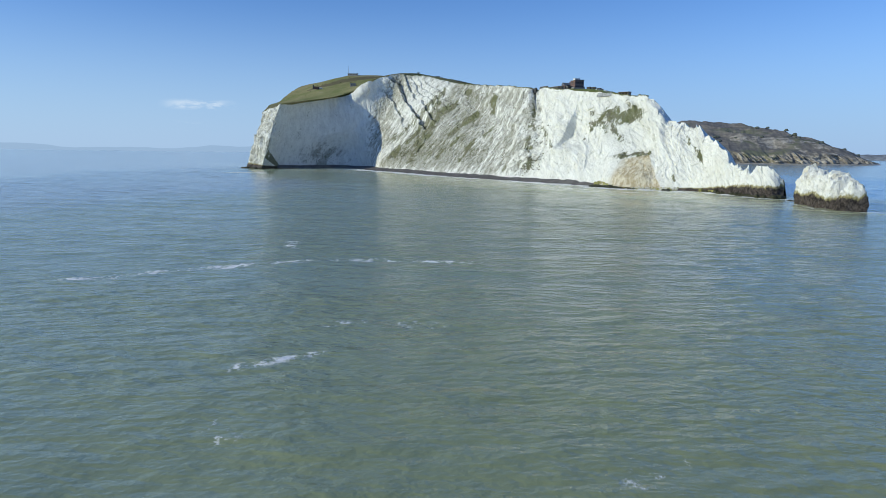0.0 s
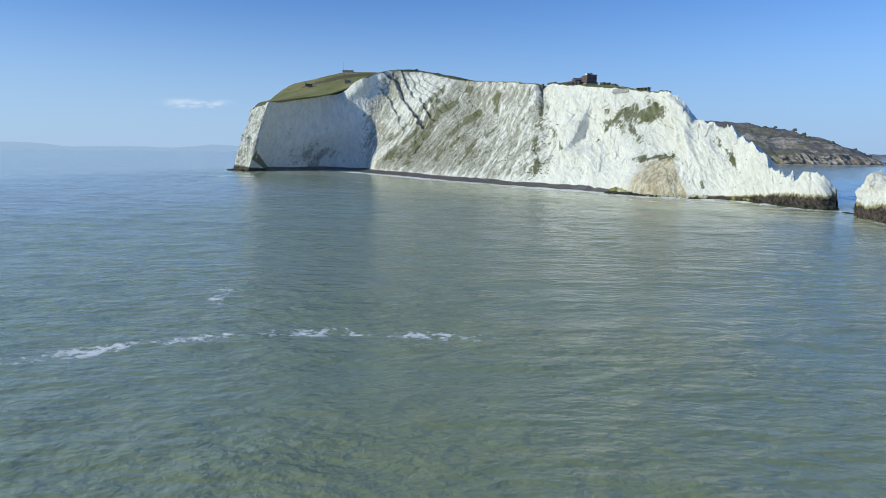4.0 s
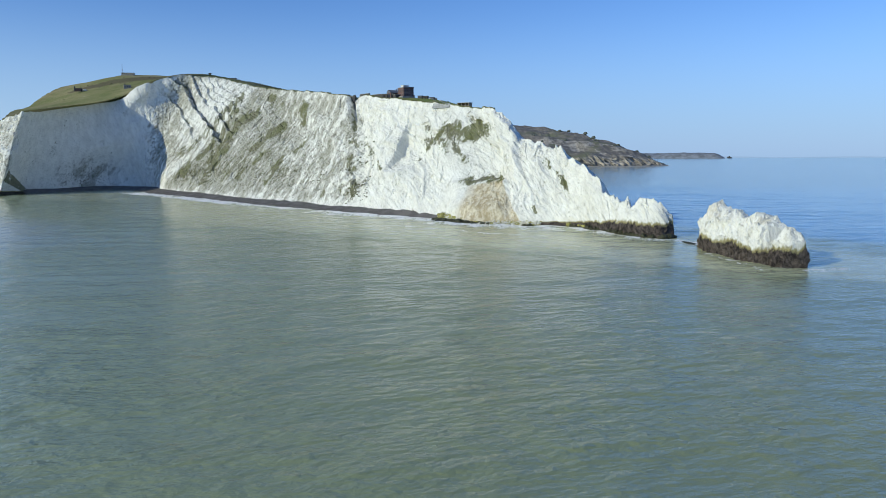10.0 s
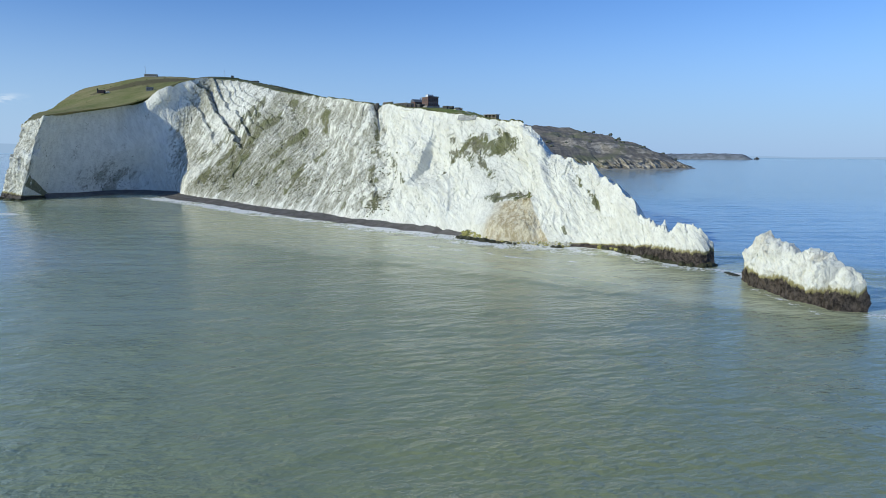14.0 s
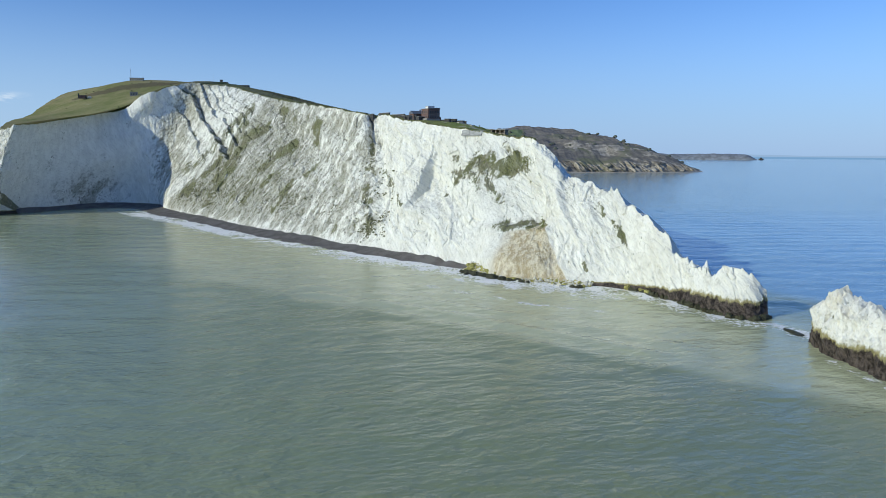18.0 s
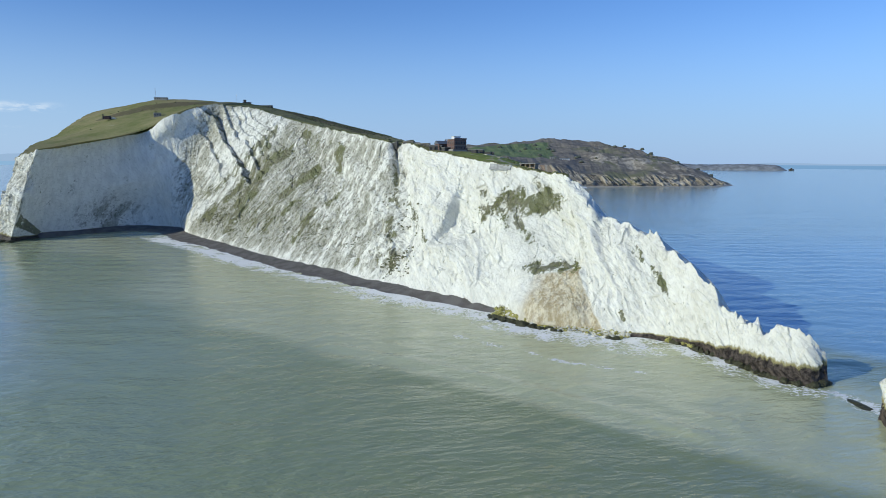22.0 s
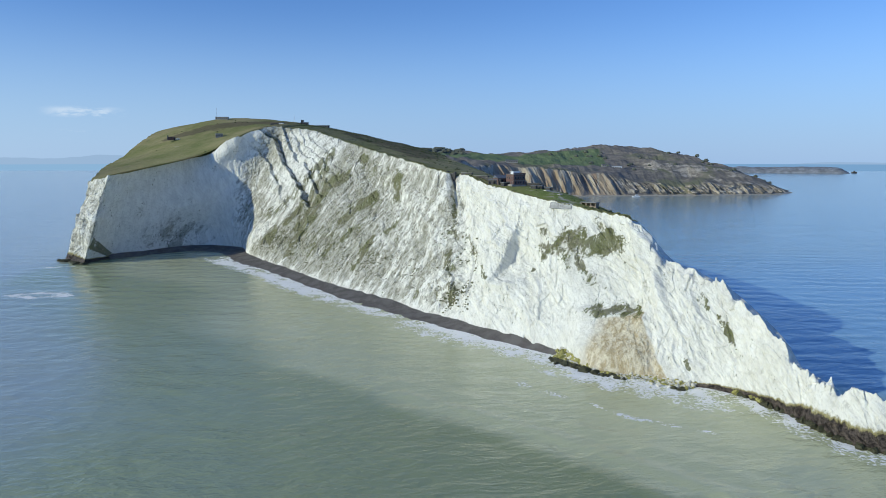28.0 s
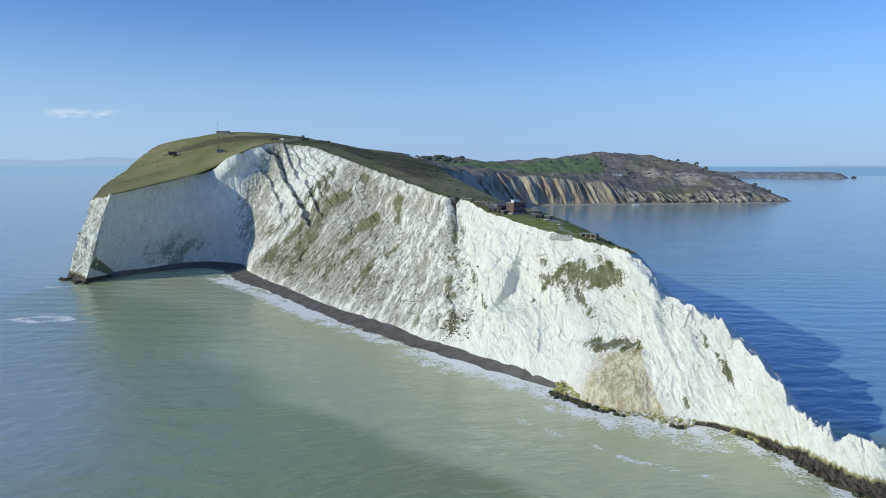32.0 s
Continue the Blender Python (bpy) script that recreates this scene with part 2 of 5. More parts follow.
def chalk_material():
    m, k = material("chalk")
    pos = k.add("ShaderNodeNewGeometry").outputs["Position"]
    cover = k.add("ShaderNodeAttribute", attr="cover").outputs["Fac"]
    soil = k.add("ShaderNodeAttribute", attr="soil").outputs["Fac"]
    wet = k.add("ShaderNodeAttribute", attr="wet").outputs["Fac"]
    scree = k.add("ShaderNodeAttribute", attr="scree").outputs["Fac"]
    raked = k.drawn(pos, (0.55, 0.46, 0.70), 0.42)        # the fall line of the loose slope
    run = k.drawn(pos, (-0.30, 0.42, 0.86), 0.22)         # rills down the clean faces
    big = k.noise(pos, 0.035, 5, 0.6)
    mid = k.noise(run, 0.22, 7, 0.68)
    fine = k.noise(pos, 0.9, 6, 0.75)
    streak = k.noise(run, 0.55, 8, 0.72)
    col = k.mix(k.ramp(mid, 0.34, 0.62), (0.775, 0.765, 0.69), (0.90, 0.89, 0.81))
    col = k.mix(k.math("MULTIPLY", k.ramp(streak, 0.52, 0.66), 0.40), col, (0.60, 0.585, 0.525))
    col = k.mix(k.math("MULTIPLY", k.ramp(big, 0.52, 0.74), 0.22), col, (0.70, 0.665, 0.55))
    # flint bands
    bed = k.add("ShaderNodeVectorMath", {0: pos, 1: (1.17, -0.325, 1.0)}, op="DOT_PRODUCT").outputs["Value"]
    bed = k.math("SINE", k.math("ADD", k.math("MULTIPLY", bed, 2.1), k.math("MULTIPLY", big, 26.0)))
    lines = k.math("MULTIPLY", k.ramp(bed, 0.45, 1.0), k.ramp(k.noise(pos, 0.30, 6, 0.7), 0.44, 0.62))
    col = k.mix(k.math("MULTIPLY", lines, 0.28), col, (0.42, 0.41, 0.37))
    # loose weathered slope: grey streaks of chalk wash and earth down the fall line, also the steep face's painted
    # shade
    pick = k.ramp(k.noise(raked, 0.14, 10, 0.70), 0.25, 0.75, 0.0, 1.0, "LINEAR")
    f = k.ramp(k.math("ADD", k.math("MULTIPLY", scree, 0.50), pick), 0.66, 0.98)
    col = k.mix(k.math("MULTIPLY", f, 0.86), col, k.mix(k.ramp(k.noise(raked, 0.8, 7, 0.75), 0.36, 0.64), (0.225, 0.22, 0.16), (0.545, 0.53, 0.445)))
    # flints, small tufts and the shade in hollows, painted as dark specks
    specks = k.ramp(k.noise(k.drawn(pos, (0.55, 0.46, 0.70), 0.75), 0.36, 8, 0.74), 0.525, 0.58)
    col = k.mix(k.math("MULTIPLY", specks, k.math("ADD", k.math("MULTIPLY", scree, 0.92), 0.08)), col, k.mix(fine, (0.10, 0.10, 0.06), (0.22, 0.21, 0.14)))
    # turf and scrub, and the darkened shade side of the raked cuts
    clump = k.math("ADD", k.math("MULTIPLY", k.noise(raked, 0.20, 8, 0.70), 0.55), k.math("MULTIPLY", k.noise(raked, 0.80, 7, 0.75), 0.45))
    f = k.ramp(k.math("ADD", k.math("MULTIPLY", cover, 0.46), k.ramp(clump, 0.27, 0.73, 0.0, 1.0, "LINEAR")), 0.72, 0.85)
    green = k.mix(k.ramp(k.noise(pos, 0.7, 6, 0.7), 0.35, 0.65), (0.085, 0.085, 0.045), (0.25, 0.24, 0.14))
    green = k.mix(k.ramp(k.noise(pos, 0.09, 3), 0.42, 0.6), green, k.mix(fine, (0.085, 0.095, 0.035), (0.215, 0.22, 0.09)))
    col = k.mix(k.math("MULTIPLY", f, 0.90), col, green)
    # ochre clay
    clay = k.mix(k.ramp(k.noise(k.drawn(pos, (0.0, 0.0, 1.0), 0.20), 0.42, 9, 0.72), 0.40, 0.60), (0.43, 0.335, 0.175), (0.74, 0.67, 0.49))
    clay = k.mix(k.math("MULTIPLY", k.ramp(fine, 0.5, 0.66), 0.4), clay, (0.24, 0.18, 0.10))
    col = k.mix(k.ramp(k.math("ADD", soil, k.math("MULTIPLY", mid, 0.35)), 0.42, 0.85, 0.0, 0.9), col, clay)
    # algae and wet rock above the water
    damp = k.math("ADD", wet, k.math("MULTIPLY", k.math("ADD", k.noise(k.drawn(pos, (0.0, 0.0, 1.0), 0.35), 0.42, 7, 0.75), -0.5), 1.1))
    damp = k.math("ADD", damp, k.math("MULTIPLY", k.math("ADD", k.noise(pos, 0.11, 3, 0.6), -0.5), 0.8))
    col = k.mix(k.math("MULTIPLY", k.ramp(damp, 0.22, 0.46), 0.9), col, k.mix(fine, (0.20, 0.18, 0.05), (0.36, 0.31, 0.11)))
    col = k.mix(k.ramp(damp, 0.47, 0.62), col, k.mix(k.ramp(k.noise(pos, 0.6, 7, 0.75), 0.36, 0.66), (0.016, 0.013, 0.012), (0.145, 0.118, 0.098)))
    h = k.math("ADD", k.math("MULTIPLY", k.noise(run, 0.42, 8, 0.70), 0.9), k.math("ADD", k.math("MULTIPLY", fine, 0.8), k.math("MULTIPLY", k.noise(raked, 0.5, 7, 0.75), 0.8)))
    finish(k, col, k.ramp(damp, 0.5, 0.7, 0.9, 0.55), h, 0.68, 1.1, 0.2)
    return m


def turf_material():
    m, k = material("turf")
    pos = k.add("ShaderNodeNewGeometry").outputs["Position"]
    a = k.noise(pos, 0.02, 6, 0.6)
    b = k.noise(pos, 0.25, 6, 0.7)
    col = k.mix(k.ramp(a, 0.38, 0.62), (0.19, 0.20, 0.075), (0.34, 0.295, 0.155))
    col = k.mix(k.math("MULTIPLY", k.ramp(b, 0.45, 0.66), 0.7), col, (0.30, 0.26, 0.13))
    col = k.mix(k.math("MULTIPLY", k.ramp(k.noise(pos, 0.07, 7, 0.7), 0.60, 0.70), 0.7), col, (0.085, 0.08, 0.045))
    lush = k.add("ShaderNodeAttribute", attr="lush").outputs["Fac"]
    col = k.mix(k.math("MULTIPLY", lush, k.ramp(b, 0.30, 0.55, 0.4, 1.0)), col, (0.19, 0.245, 0.06))
    heather = k.add("ShaderNodeAttribute", attr="heather").outputs["Fac"]
    dark = k.ramp(k.math("ADD", k.math("MULTIPLY", heather, 0.6), k.noise(pos, 0.05, 7, 0.7)), 0.72, 0.92)
    col = k.mix(k.math("MULTIPLY", dark, 0.8), col, k.mix(b, (0.08, 0.07, 0.04), (0.17, 0.14, 0.09)))
    worn = k.math("ADD", k.math("MULTIPLY", lush, 0.22), k.noise(pos, 0.085, 6, 0.62))
    col = k.mix(k.math("MULTIPLY", lush, k.ramp(worn, 0.69, 0.77)), col, (0.46, 0.42, 0.33))
    finish(k, col, 0.95, k.noise(pos, 1.5, 4), 0.6, 0.5, 0.1)
    return m


def sea_material():
    m, k = material("sea_water")
    pos = k.add("ShaderNodeNewGeometry").outputs["Position"]
    foam = k.add("ShaderNodeAttribute", attr="foam").outputs["Fac"]
    silt = k.add("ShaderNodeAttribute", attr="silt").outputs["Fac"]
    big = k.noise(pos, 0.006, 4, 0.6, (1, 1.6, 1))
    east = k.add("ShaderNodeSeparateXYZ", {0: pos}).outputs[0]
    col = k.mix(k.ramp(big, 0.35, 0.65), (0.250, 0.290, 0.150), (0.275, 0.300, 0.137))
    # reflected sky painted into the colour: paler and greyer west, bluer east
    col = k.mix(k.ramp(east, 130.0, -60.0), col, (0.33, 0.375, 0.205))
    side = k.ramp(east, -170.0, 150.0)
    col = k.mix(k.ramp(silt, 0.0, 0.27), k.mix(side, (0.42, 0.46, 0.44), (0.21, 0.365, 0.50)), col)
    # milky inshore water, lifted further to paint the chalk cliffs' reflection
    col = k.mix(k.ramp(silt, 0.50, 0.88), col, (0.515, 0.53, 0.315))
    # foam
    lace = k.add("ShaderNodeTexVoronoi", {"Vector": k.mix(0.25, pos, k.noise(pos, 0.4, 3)), "Scale": 0.55})
    lace.feature = "DISTANCE_TO_EDGE"
    fine = k.noise(pos, 0.7, 6, 0.72)
    patch = k.noise(pos, 0.10, 5, 0.65)
    f = k.math("ADD", k.math("MULTIPLY", foam, 1.0), k.math("MULTIPLY", k.math("ADD", fine, k.math("ADD", patch, -1.0)), 2.8))
    web = k.ramp(lace.outputs["Distance"], 0.02, 0.30, 0.10, -0.07)
    f = k.math("MULTIPLY", k.ramp(k.math("ADD", f, web), 0.34, 0.70), k.ramp(foam, 0.05, 0.22))
    col = k.mix(f, col, (0.93, 0.92, 0.88))
    w1 = k.noise(pos, 0.13, 3, 0.45, (1.0, 2.3, 1.0, (0, 0, 0.22)))
    w2 = k.noise(pos, 0.50, 4, 0.55, (1.0, 1.5, 1.0, (0, 0, 0.10)))
    w3 = k.noise(pos, 1.5, 3, 0.55)
    h = k.math("ADD", k.math("MULTIPLY", w1, 1.7), k.math("ADD", k.math("MULTIPLY", w2, 0.70), k.math("MULTIPLY", w3, 0.07)))
    gust = k.ramp(k.noise(pos, 0.012, 5, 0.6, (1.0, 2.2, 1.0)), 0.38, 0.62, 0.62, 1.12)
    calm = k.add("ShaderNodeAttribute", attr="calm").outputs["Fac"]
    h = k.math("MULTIPLY", k.math("MULTIPLY", h, gust), k.ramp(calm, 0.0, 1.0, 1.0, 0.24, "LINEAR"))
    b = finish(k, col, k.ramp(f, 0.0, 1.0, 0.12, 0.8), h, 0.68, 1.0, 1.0)
    b.inputs["IOR"].default_value = 1.33
    k.link(k.ramp(f, 0.0, 0.6, 1.0, 0.1), b.inputs["Specular IOR Level"])
    return m


def shingle_material():
    m, k = material("shingle")
    pos = k.add("ShaderNodeNewGeometry").outputs["Position"]
    a = k.noise(pos, 0.12, 5, 0.6)
    v = k.add("ShaderNodeTexVoronoi", {"Vector": pos, "Scale": 2.2})
    col = k.mix(k.ramp(a, 0.4, 0.62), (0.092, 0.083, 0.076), (0.158, 0.147, 0.136))
    col = k.mix(k.math("MULTIPLY", v.outputs["Color"], 0.35), col, (0.21, 0.19, 0.17))
    finish(k, col, 0.85, v.outputs["Distance"], 0.6, 0.25, 0.3)
    return m


def far_land_material():
    m, k = material("far_land")
    pos = k.add("ShaderNodeNewGeometry").outputs["Position"]
    cliff = k.add("ShaderNodeAttribute", attr="cliff").outputs["Fac"]
    field = k.add("ShaderNodeAttribute", attr="field").outputs["Fac"]
    sand = k.add("ShaderNodeAttribute", attr="sand").outputs["Fac"]
    a = k.noise(pos, 0.008, 6, 0.65)
    b = k.noise(pos, 0.05, 6, 0.7)
    # heath lightened in base colour to stand in for distance haze
    heath = k.mix(k.ramp(b, 0.40, 0.60), (0.175, 0.16, 0.14), (0.275, 0.245, 0.205))
    heath = k.mix(k.ramp(a, 0.5, 0.62), heath, k.mix(b, (0.13, 0.14, 0.09), (0.24, 0.235, 0.15)))
    grass = k.mix(k.ramp(b, 0.35, 0.65), (0.15, 0.205, 0.10), (0.205, 0.25, 0.125))
    col = k.mix(k.ramp(k.math("ADD", field, k.math("MULTIPLY", k.math("ADD", a, -0.5), 1.0)), 0.4, 0.5), heath, grass)
    strip = k.noise(pos, 0.03, 4, 0.6, (1.0, 0.25, 0.10))
    rock = k.mix(k.ramp(strip, 0.36, 0.48), (0.22, 0.20, 0.18), (0.36, 0.285, 0.205))
    rock = k.mix(k.ramp(strip, 0.50, 0.56), rock, (0.47, 0.415, 0.325))
    rock = k.mix(k.ramp(strip, 0.60, 0.66), rock, (0.32, 0.225, 0.155))
    dull = k.mix(k.ramp(k.noise(pos, 0.045, 8, 0.78), 0.42, 0.60), (0.20, 0.18, 0.15), (0.50, 0.45, 0.37))
    rock = k.mix(sand, dull, rock)
    col = k.mix(k.ramp(k.math("ADD", cliff, k.math("MULTIPLY", k.math("ADD", b, -0.5), 2.2)), 0.52, 0.72), col, rock)
    finish(k, col, 0.95, b, 0.7, 3.0, 0.1)
    return m


def plain(name, color, rough=0.7, scale=2.0, vary=0.25, metal=0.0):
    m, k = material(name)
    pos = k.add("ShaderNodeNewGeometry").outputs["Position"]
    n = k.noise(pos, scale, 5, 0.65)
    dark = tuple(c * (1 - vary) for c in color)
    light = tuple(min(1.0, c * (1 + vary)) for c in color)
    finish(k, k.mix(k.ramp(n, 0.3, 0.7), dark, light), rough, n, 0.3, 0.05, 0.3, metal)
    return m


CHALK, TURF, SEA, SHINGLE, FAR = chalk_material(), turf_material(), sea_material(), shingle_material(), far_land_material()

# ---- the headland: sections from the far corner of the bay to the seaward tip ----
FOOT = [(-345, 1150), (-378, 990), (-362, 870), (-318, 745), (-299, 684), (-267, 658), (-262, 692), (-241, 721), (-216, 752), (-190, 764),
        (-163, 756), (-139, 709), (-119, 677), (-82, 624), (-43, 573), (-6, 528), (21, 498), (44, 468), (57, 454), (74, 434),
        (94, 412), (111, 393), (122, 370), (139, 361), (151, 353), (165, 347), (176, 336), (178.5, 330), (182.5, 319), (185.5, 310),
        (188, 302), (191, 294), (198, 288), (204.5, 290)]
MIDDLE = [(-325, 1150, 60), (-362, 990, 60), (-352, 870, 45), (-311, 752, 40), (-292, 701, 40), (-259, 667, 42), (-256, 702, 42), (-233, 736, 40),
          (-208, 757, 45), (-187, 770, 50), (-173, 768, 52), (-148, 768, 58), (-112, 723, 43), (-78, 683, 42), (-30, 626, 47), (8, 570, 43),
          (32, 537, 43), (51, 500, 38), (66, 483, 40), (84, 451, 40), (104, 429, 33), (118, 412, 36), (143, 389, 23), (150, 385, 27),
          (155, 370, 25), (163, 361, 24)]
MIDDLE += [(175, 344, 15), (178.7, 332, 13), (183, 321, 8), (187, 312, 7), (189.2, 304, 7), (192, 296, 8), (198.8, 290, 7), (204.8, 291.5, 5)]
CREST = [(-300, 1150, 143), (-343, 990, 127), (-336, 870, 92), (-302, 762, 80), (-288, 711, 69), (-250, 676, 76), (-246, 712, 80), (-222, 766, 89.7),
         (-198, 783.5, 96.6), (-172, 786, 111.5), (-150, 800, 122), (-125, 806, 124), (-102, 799, 121.5), (-72, 772, 113.5), (-45, 738, 105.5), (-10, 670, 96.5),
         (27, 590, 88), (51, 546, 82.5), (61, 540, 82), (80, 487, 76), (107, 443, 70.3), (123, 428, 67), (136, 416, 64.6), (145, 402, 62),
         (156, 390, 46), (168, 371, 42)]
CREST += [(176, 351, 34), (179.5, 333, 28), (184.5, 322, 17), (188.5, 315, 15), (191, 306, 12.5), (193, 300, 16.5), (198.5, 293, 14.5), (204.5, 292, 9)]
BACK = [(-60, 1600, 120), (-60, 1400, 120), (-30, 1300, 112), (-10, 1250, 108), (-5, 1220, 107), (0, 1200, 106), (5, 1150, 104), (10, 1120, 102),
        (15, 1090, 100), (20, 1060, 99), (22, 1030, 98), (25, 1000, 98), (28, 960, 97), (32, 910, 97), (38, 850, 95), (54, 760, 89),
        (78, 660, 81), (98, 600, 74), (104, 575, 74), (118, 530, 72), (132, 486, 68), (141, 458, 64), (148, 440, 61), (154, 424, 58),
        (163, 402, 44), (174, 380, 39)]
BACK += [(182, 358, 32), (184.5, 337, 26), (188.5, 325, 16), (192, 318, 14), (195, 308, 11.5), (197, 302, 15), (202, 296, 13), (206, 294, 8)]
HUMP = [15, 25, 50, 42, 42, 42, 39, 36, 32, 21, 12, 7, 3, 3, 4, 3, 3, 2, 2, 2, 1.5, 1, 1, 0.5, 0, 0, 0, 0, 0, 0, 0, 0, 0, 0]
SECTIONS = len(FOOT)

N_U, N_V = 1700, 150
pack = np.concatenate([np.asarray(FOOT, float), np.asarray(MIDDLE, float), np.asarray(CREST, float), np.asarray(BACK, float),
                       np.asarray(HUMP, float)[:, None], np.arange(SECTIONS)[:, None]], 1)
# weight the sampling to the near part: the sheet is resampled by the crest's and the foot's length
rows_u, along = spline(pack, N_U, np.interp(np.arange(SECTIONS - 1), [0, 2, 4, 10, 18, 26, 33], [0.1, 0.3, 0.8, 1.0, 1.5, 2.4, 3.0]), (3, 4, 5))
foot, mid3, crest, back, sec = rows_u[:, :2], rows_u[:, 2:5], rows_u[:, 5:8], rows_u[:, 8:11], rows_u[:, 12]
V = np.linspace(0, 1, N_V)[None, :, None]
low = np.concatenate([foot, np.full((N_U, 1), -5.0)], 1)
foot3 = np.concatenate([foot, np.full((N_U, 1), 1.0)], 1)


def profile(v):
    """Points up the face: below the water, the foot, the middle, the crest."""
    a = np.clip(v / 0.08, 0, 1)
    b = np.clip((v - 0.08) / 0.46, 0, 1)
    c = np.clip((v - 0.54) / 0.46, 0, 1)
    p = low[:, None] + a * (foot3 - low)[:, None] + b * (mid3 - foot3)[:, None] + c * (crest - mid3)[:, None]
    # ease the bend at the middle
    bend = np.exp(-((v - 0.54) / 0.16) ** 2)
    return p + bend * 0.12 * ((foot3 + crest) / 2 - mid3)[:, None]


face = profile(V)
du = np.gradient(face, axis=0)
dv = np.gradient(face, axis=1)
nrm = np.cross(du, dv)
nrm /= np.maximum(np.linalg.norm(nrm, axis=2, keepdims=True), 1e-6)
v2 = V[:, :, 0] + 0 * sec[:, None]
s2 = along[:, None] + 0 * V[:, :, 0]
sc2 = sec[:, None] + 0 * V[:, :, 0]
x2, y2, z2 = face[..., 0], face[..., 1], face[..., 2]
span = np.linalg.norm(crest - foot3, axis=1)[:, None]
size = np.clip(span / 90, 0.12, 1.0)
rake_z = 24.0 - 22.0 * (y2 - 664.0) / 36.0                          # the top of a low green bench at the bay's corner
under = rake_z - z2
warp = fbm(x2 / 30, y2 / 30, z2 / 30, 3, 5)
lean = s2 + 1.2 * z2                                               # the beds and gullies lean over
g1 = ridged(lean / 50 + 0.35 * warp, z2 / 160, 0, 2, 3, 0.5) * 1.1
g2 = ridged((s2 + 1.5 * z2) / 20 + 0.6 * warp, z2 / 42, 0, 2, 8, 0.5) * 0.4
turn_x, turn_y = (x2 * 0.62 - y2 * 0.78), (x2 * 0.78 + y2 * 0.62)   # along and across the main face
crag = facets((turn_x + 0.35 * z2) / 11 + 0.3 * warp, turn_y / 11, z2 / 17 + 0.3 * warp, 300) * 1.05
crag = crag + facets((turn_x + 0.45 * z2) / 4.2 + 0.4 * warp, turn_y / 4.2, z2 / 7.5, 320) * 0.50
crag = crag + facets((turn_x + 0.45 * z2) / 1.9, turn_y / 1.9, z2 / 3.2, 340) * 0.28
crag = crag + ridged((s2 + 1.9 * z2) / 6.0 + 0.8 * warp, z2 / 11, 0, 4, 18, 0.7) * 0.20
crag = crag + fbm(x2 / 40, y2 / 40, z2 / 30, 2, 12) * 1.7
diag0 = sc2 - 11.55 - 3.0 * np.clip(v2 - 0.12, 0, 1)
steep = smooth(9.9, 10.6, sc2) * (1 - smooth(0.0, 0.5, diag0)) * smooth(0.15, 0.4, v2)
crag = crag * (1 - 0.5 * steep)
g2 = g2 + ridged((s2 + 0.55 * z2) / 10 + 0.5 * warp, z2 / 30, 0, 3, 28, 0.55) * 1.0 * smooth(22.6, 23.6, sc2) + ridged((s2 + 1.1 * z2) / 15 + 0.6 * warp, z2 / 30, 0, 2, 29, 0.5) * 0.7 * smooth(17.8, 18.6, sc2) * (1 - smooth(22.6, 23.6, sc2))
g1 = g1 * (1 - 0.7 * steep)
rough_face = 0.25 + 0.75 * smooth(0.06, 0.25, v2) * (1 - 0.85 * smooth(0.93, 1.0, v2))
bay = smooth(5.0, 6.0, sc2) * (1 - smooth(9.3, 10.2, sc2)) * (1 - 0.85 * smooth(7.9, 8.6, sc2) * smooth(0.58, 0.8, v2))       # the smooth shaded wall of the bay
clayey = smooth(21.0, 21.5, sc2) * (1 - smooth(22.8, 23.3, sc2)) * (1 - smooth(20, 26, z2))
amount = (1 - 0.65 * clayey) * rough_face * (1 - 0.85 * bay) * (1 - 0.28 * smooth(0.1, 0.5, diag0) * (1 - smooth(16.5, 17.5, sc2))) * (0.42 + 0.58 * size)
cape = smooth(3.2, 4.0, sc2) * (1 - smooth(4.7, 5.0, sc2)) * (1 - 0.6 * smooth(30, 60, z2))
amount = amount * (1 + 1.6 * cape)
amount = amount * (1 - 0.75 * np.exp(-((sc2 - 21.15) / 0.35) ** 2))
alcove = -9.0 * bay * np.exp(-((sc2 - 8.3) / 1.1) ** 2) * np.exp(-((z2 - 18) / 22) ** 2)
notch = -4.5 * np.exp(-((sc2 - 17.55) / 0.11) ** 2) * smooth(0.66, 0.86, v2) - 1.5 * np.exp(-((sc2 - 17.5 - 0.8 * (0.8 - v2)) / 0.22) ** 2) * smooth(0.3, 0.6, v2)
chute = -3.5 * np.exp(-((sc2 - 18.0 + 0.5 * (v2 - 0.6)) / 0.22) ** 2) * smooth(0.15, 0.4, v2)
lip_ = sc2 - 19.27 - 1.1 * (v2 - 0.58)
scoop = -6.5 * smooth(0.0, 0.07, lip_) * (1 - smooth(0.07, 1.1, lip_)) * np.exp(-((v2 - 0.58) / 0.15) ** 2) + 1.5 * smooth(-0.5, 0.0, lip_) * (1 - smooth(0.0, 0.05, lip_)) * np.exp(-((v2 - 0.58) / 0.16) ** 2)
slab = 2.2 * smooth(22.6, 22.9, sc2) * (1 - smooth(22.9, 24.2, sc2)) * smooth(0.3, 0.6, v2)
arete = 1.6 * np.exp(-((sc2 - 23.6) / 0.25) ** 2) * smooth(0.2, 0.5, v2) * (1 - smooth(0.9, 1.0, v2))
slip = 3.5 * smooth(21.0, 21.5, sc2) * (1 - smooth(22.8, 23.5, sc2)) * (1 - smooth(19, 23.5, z2)) * smooth(0, 6, z2)
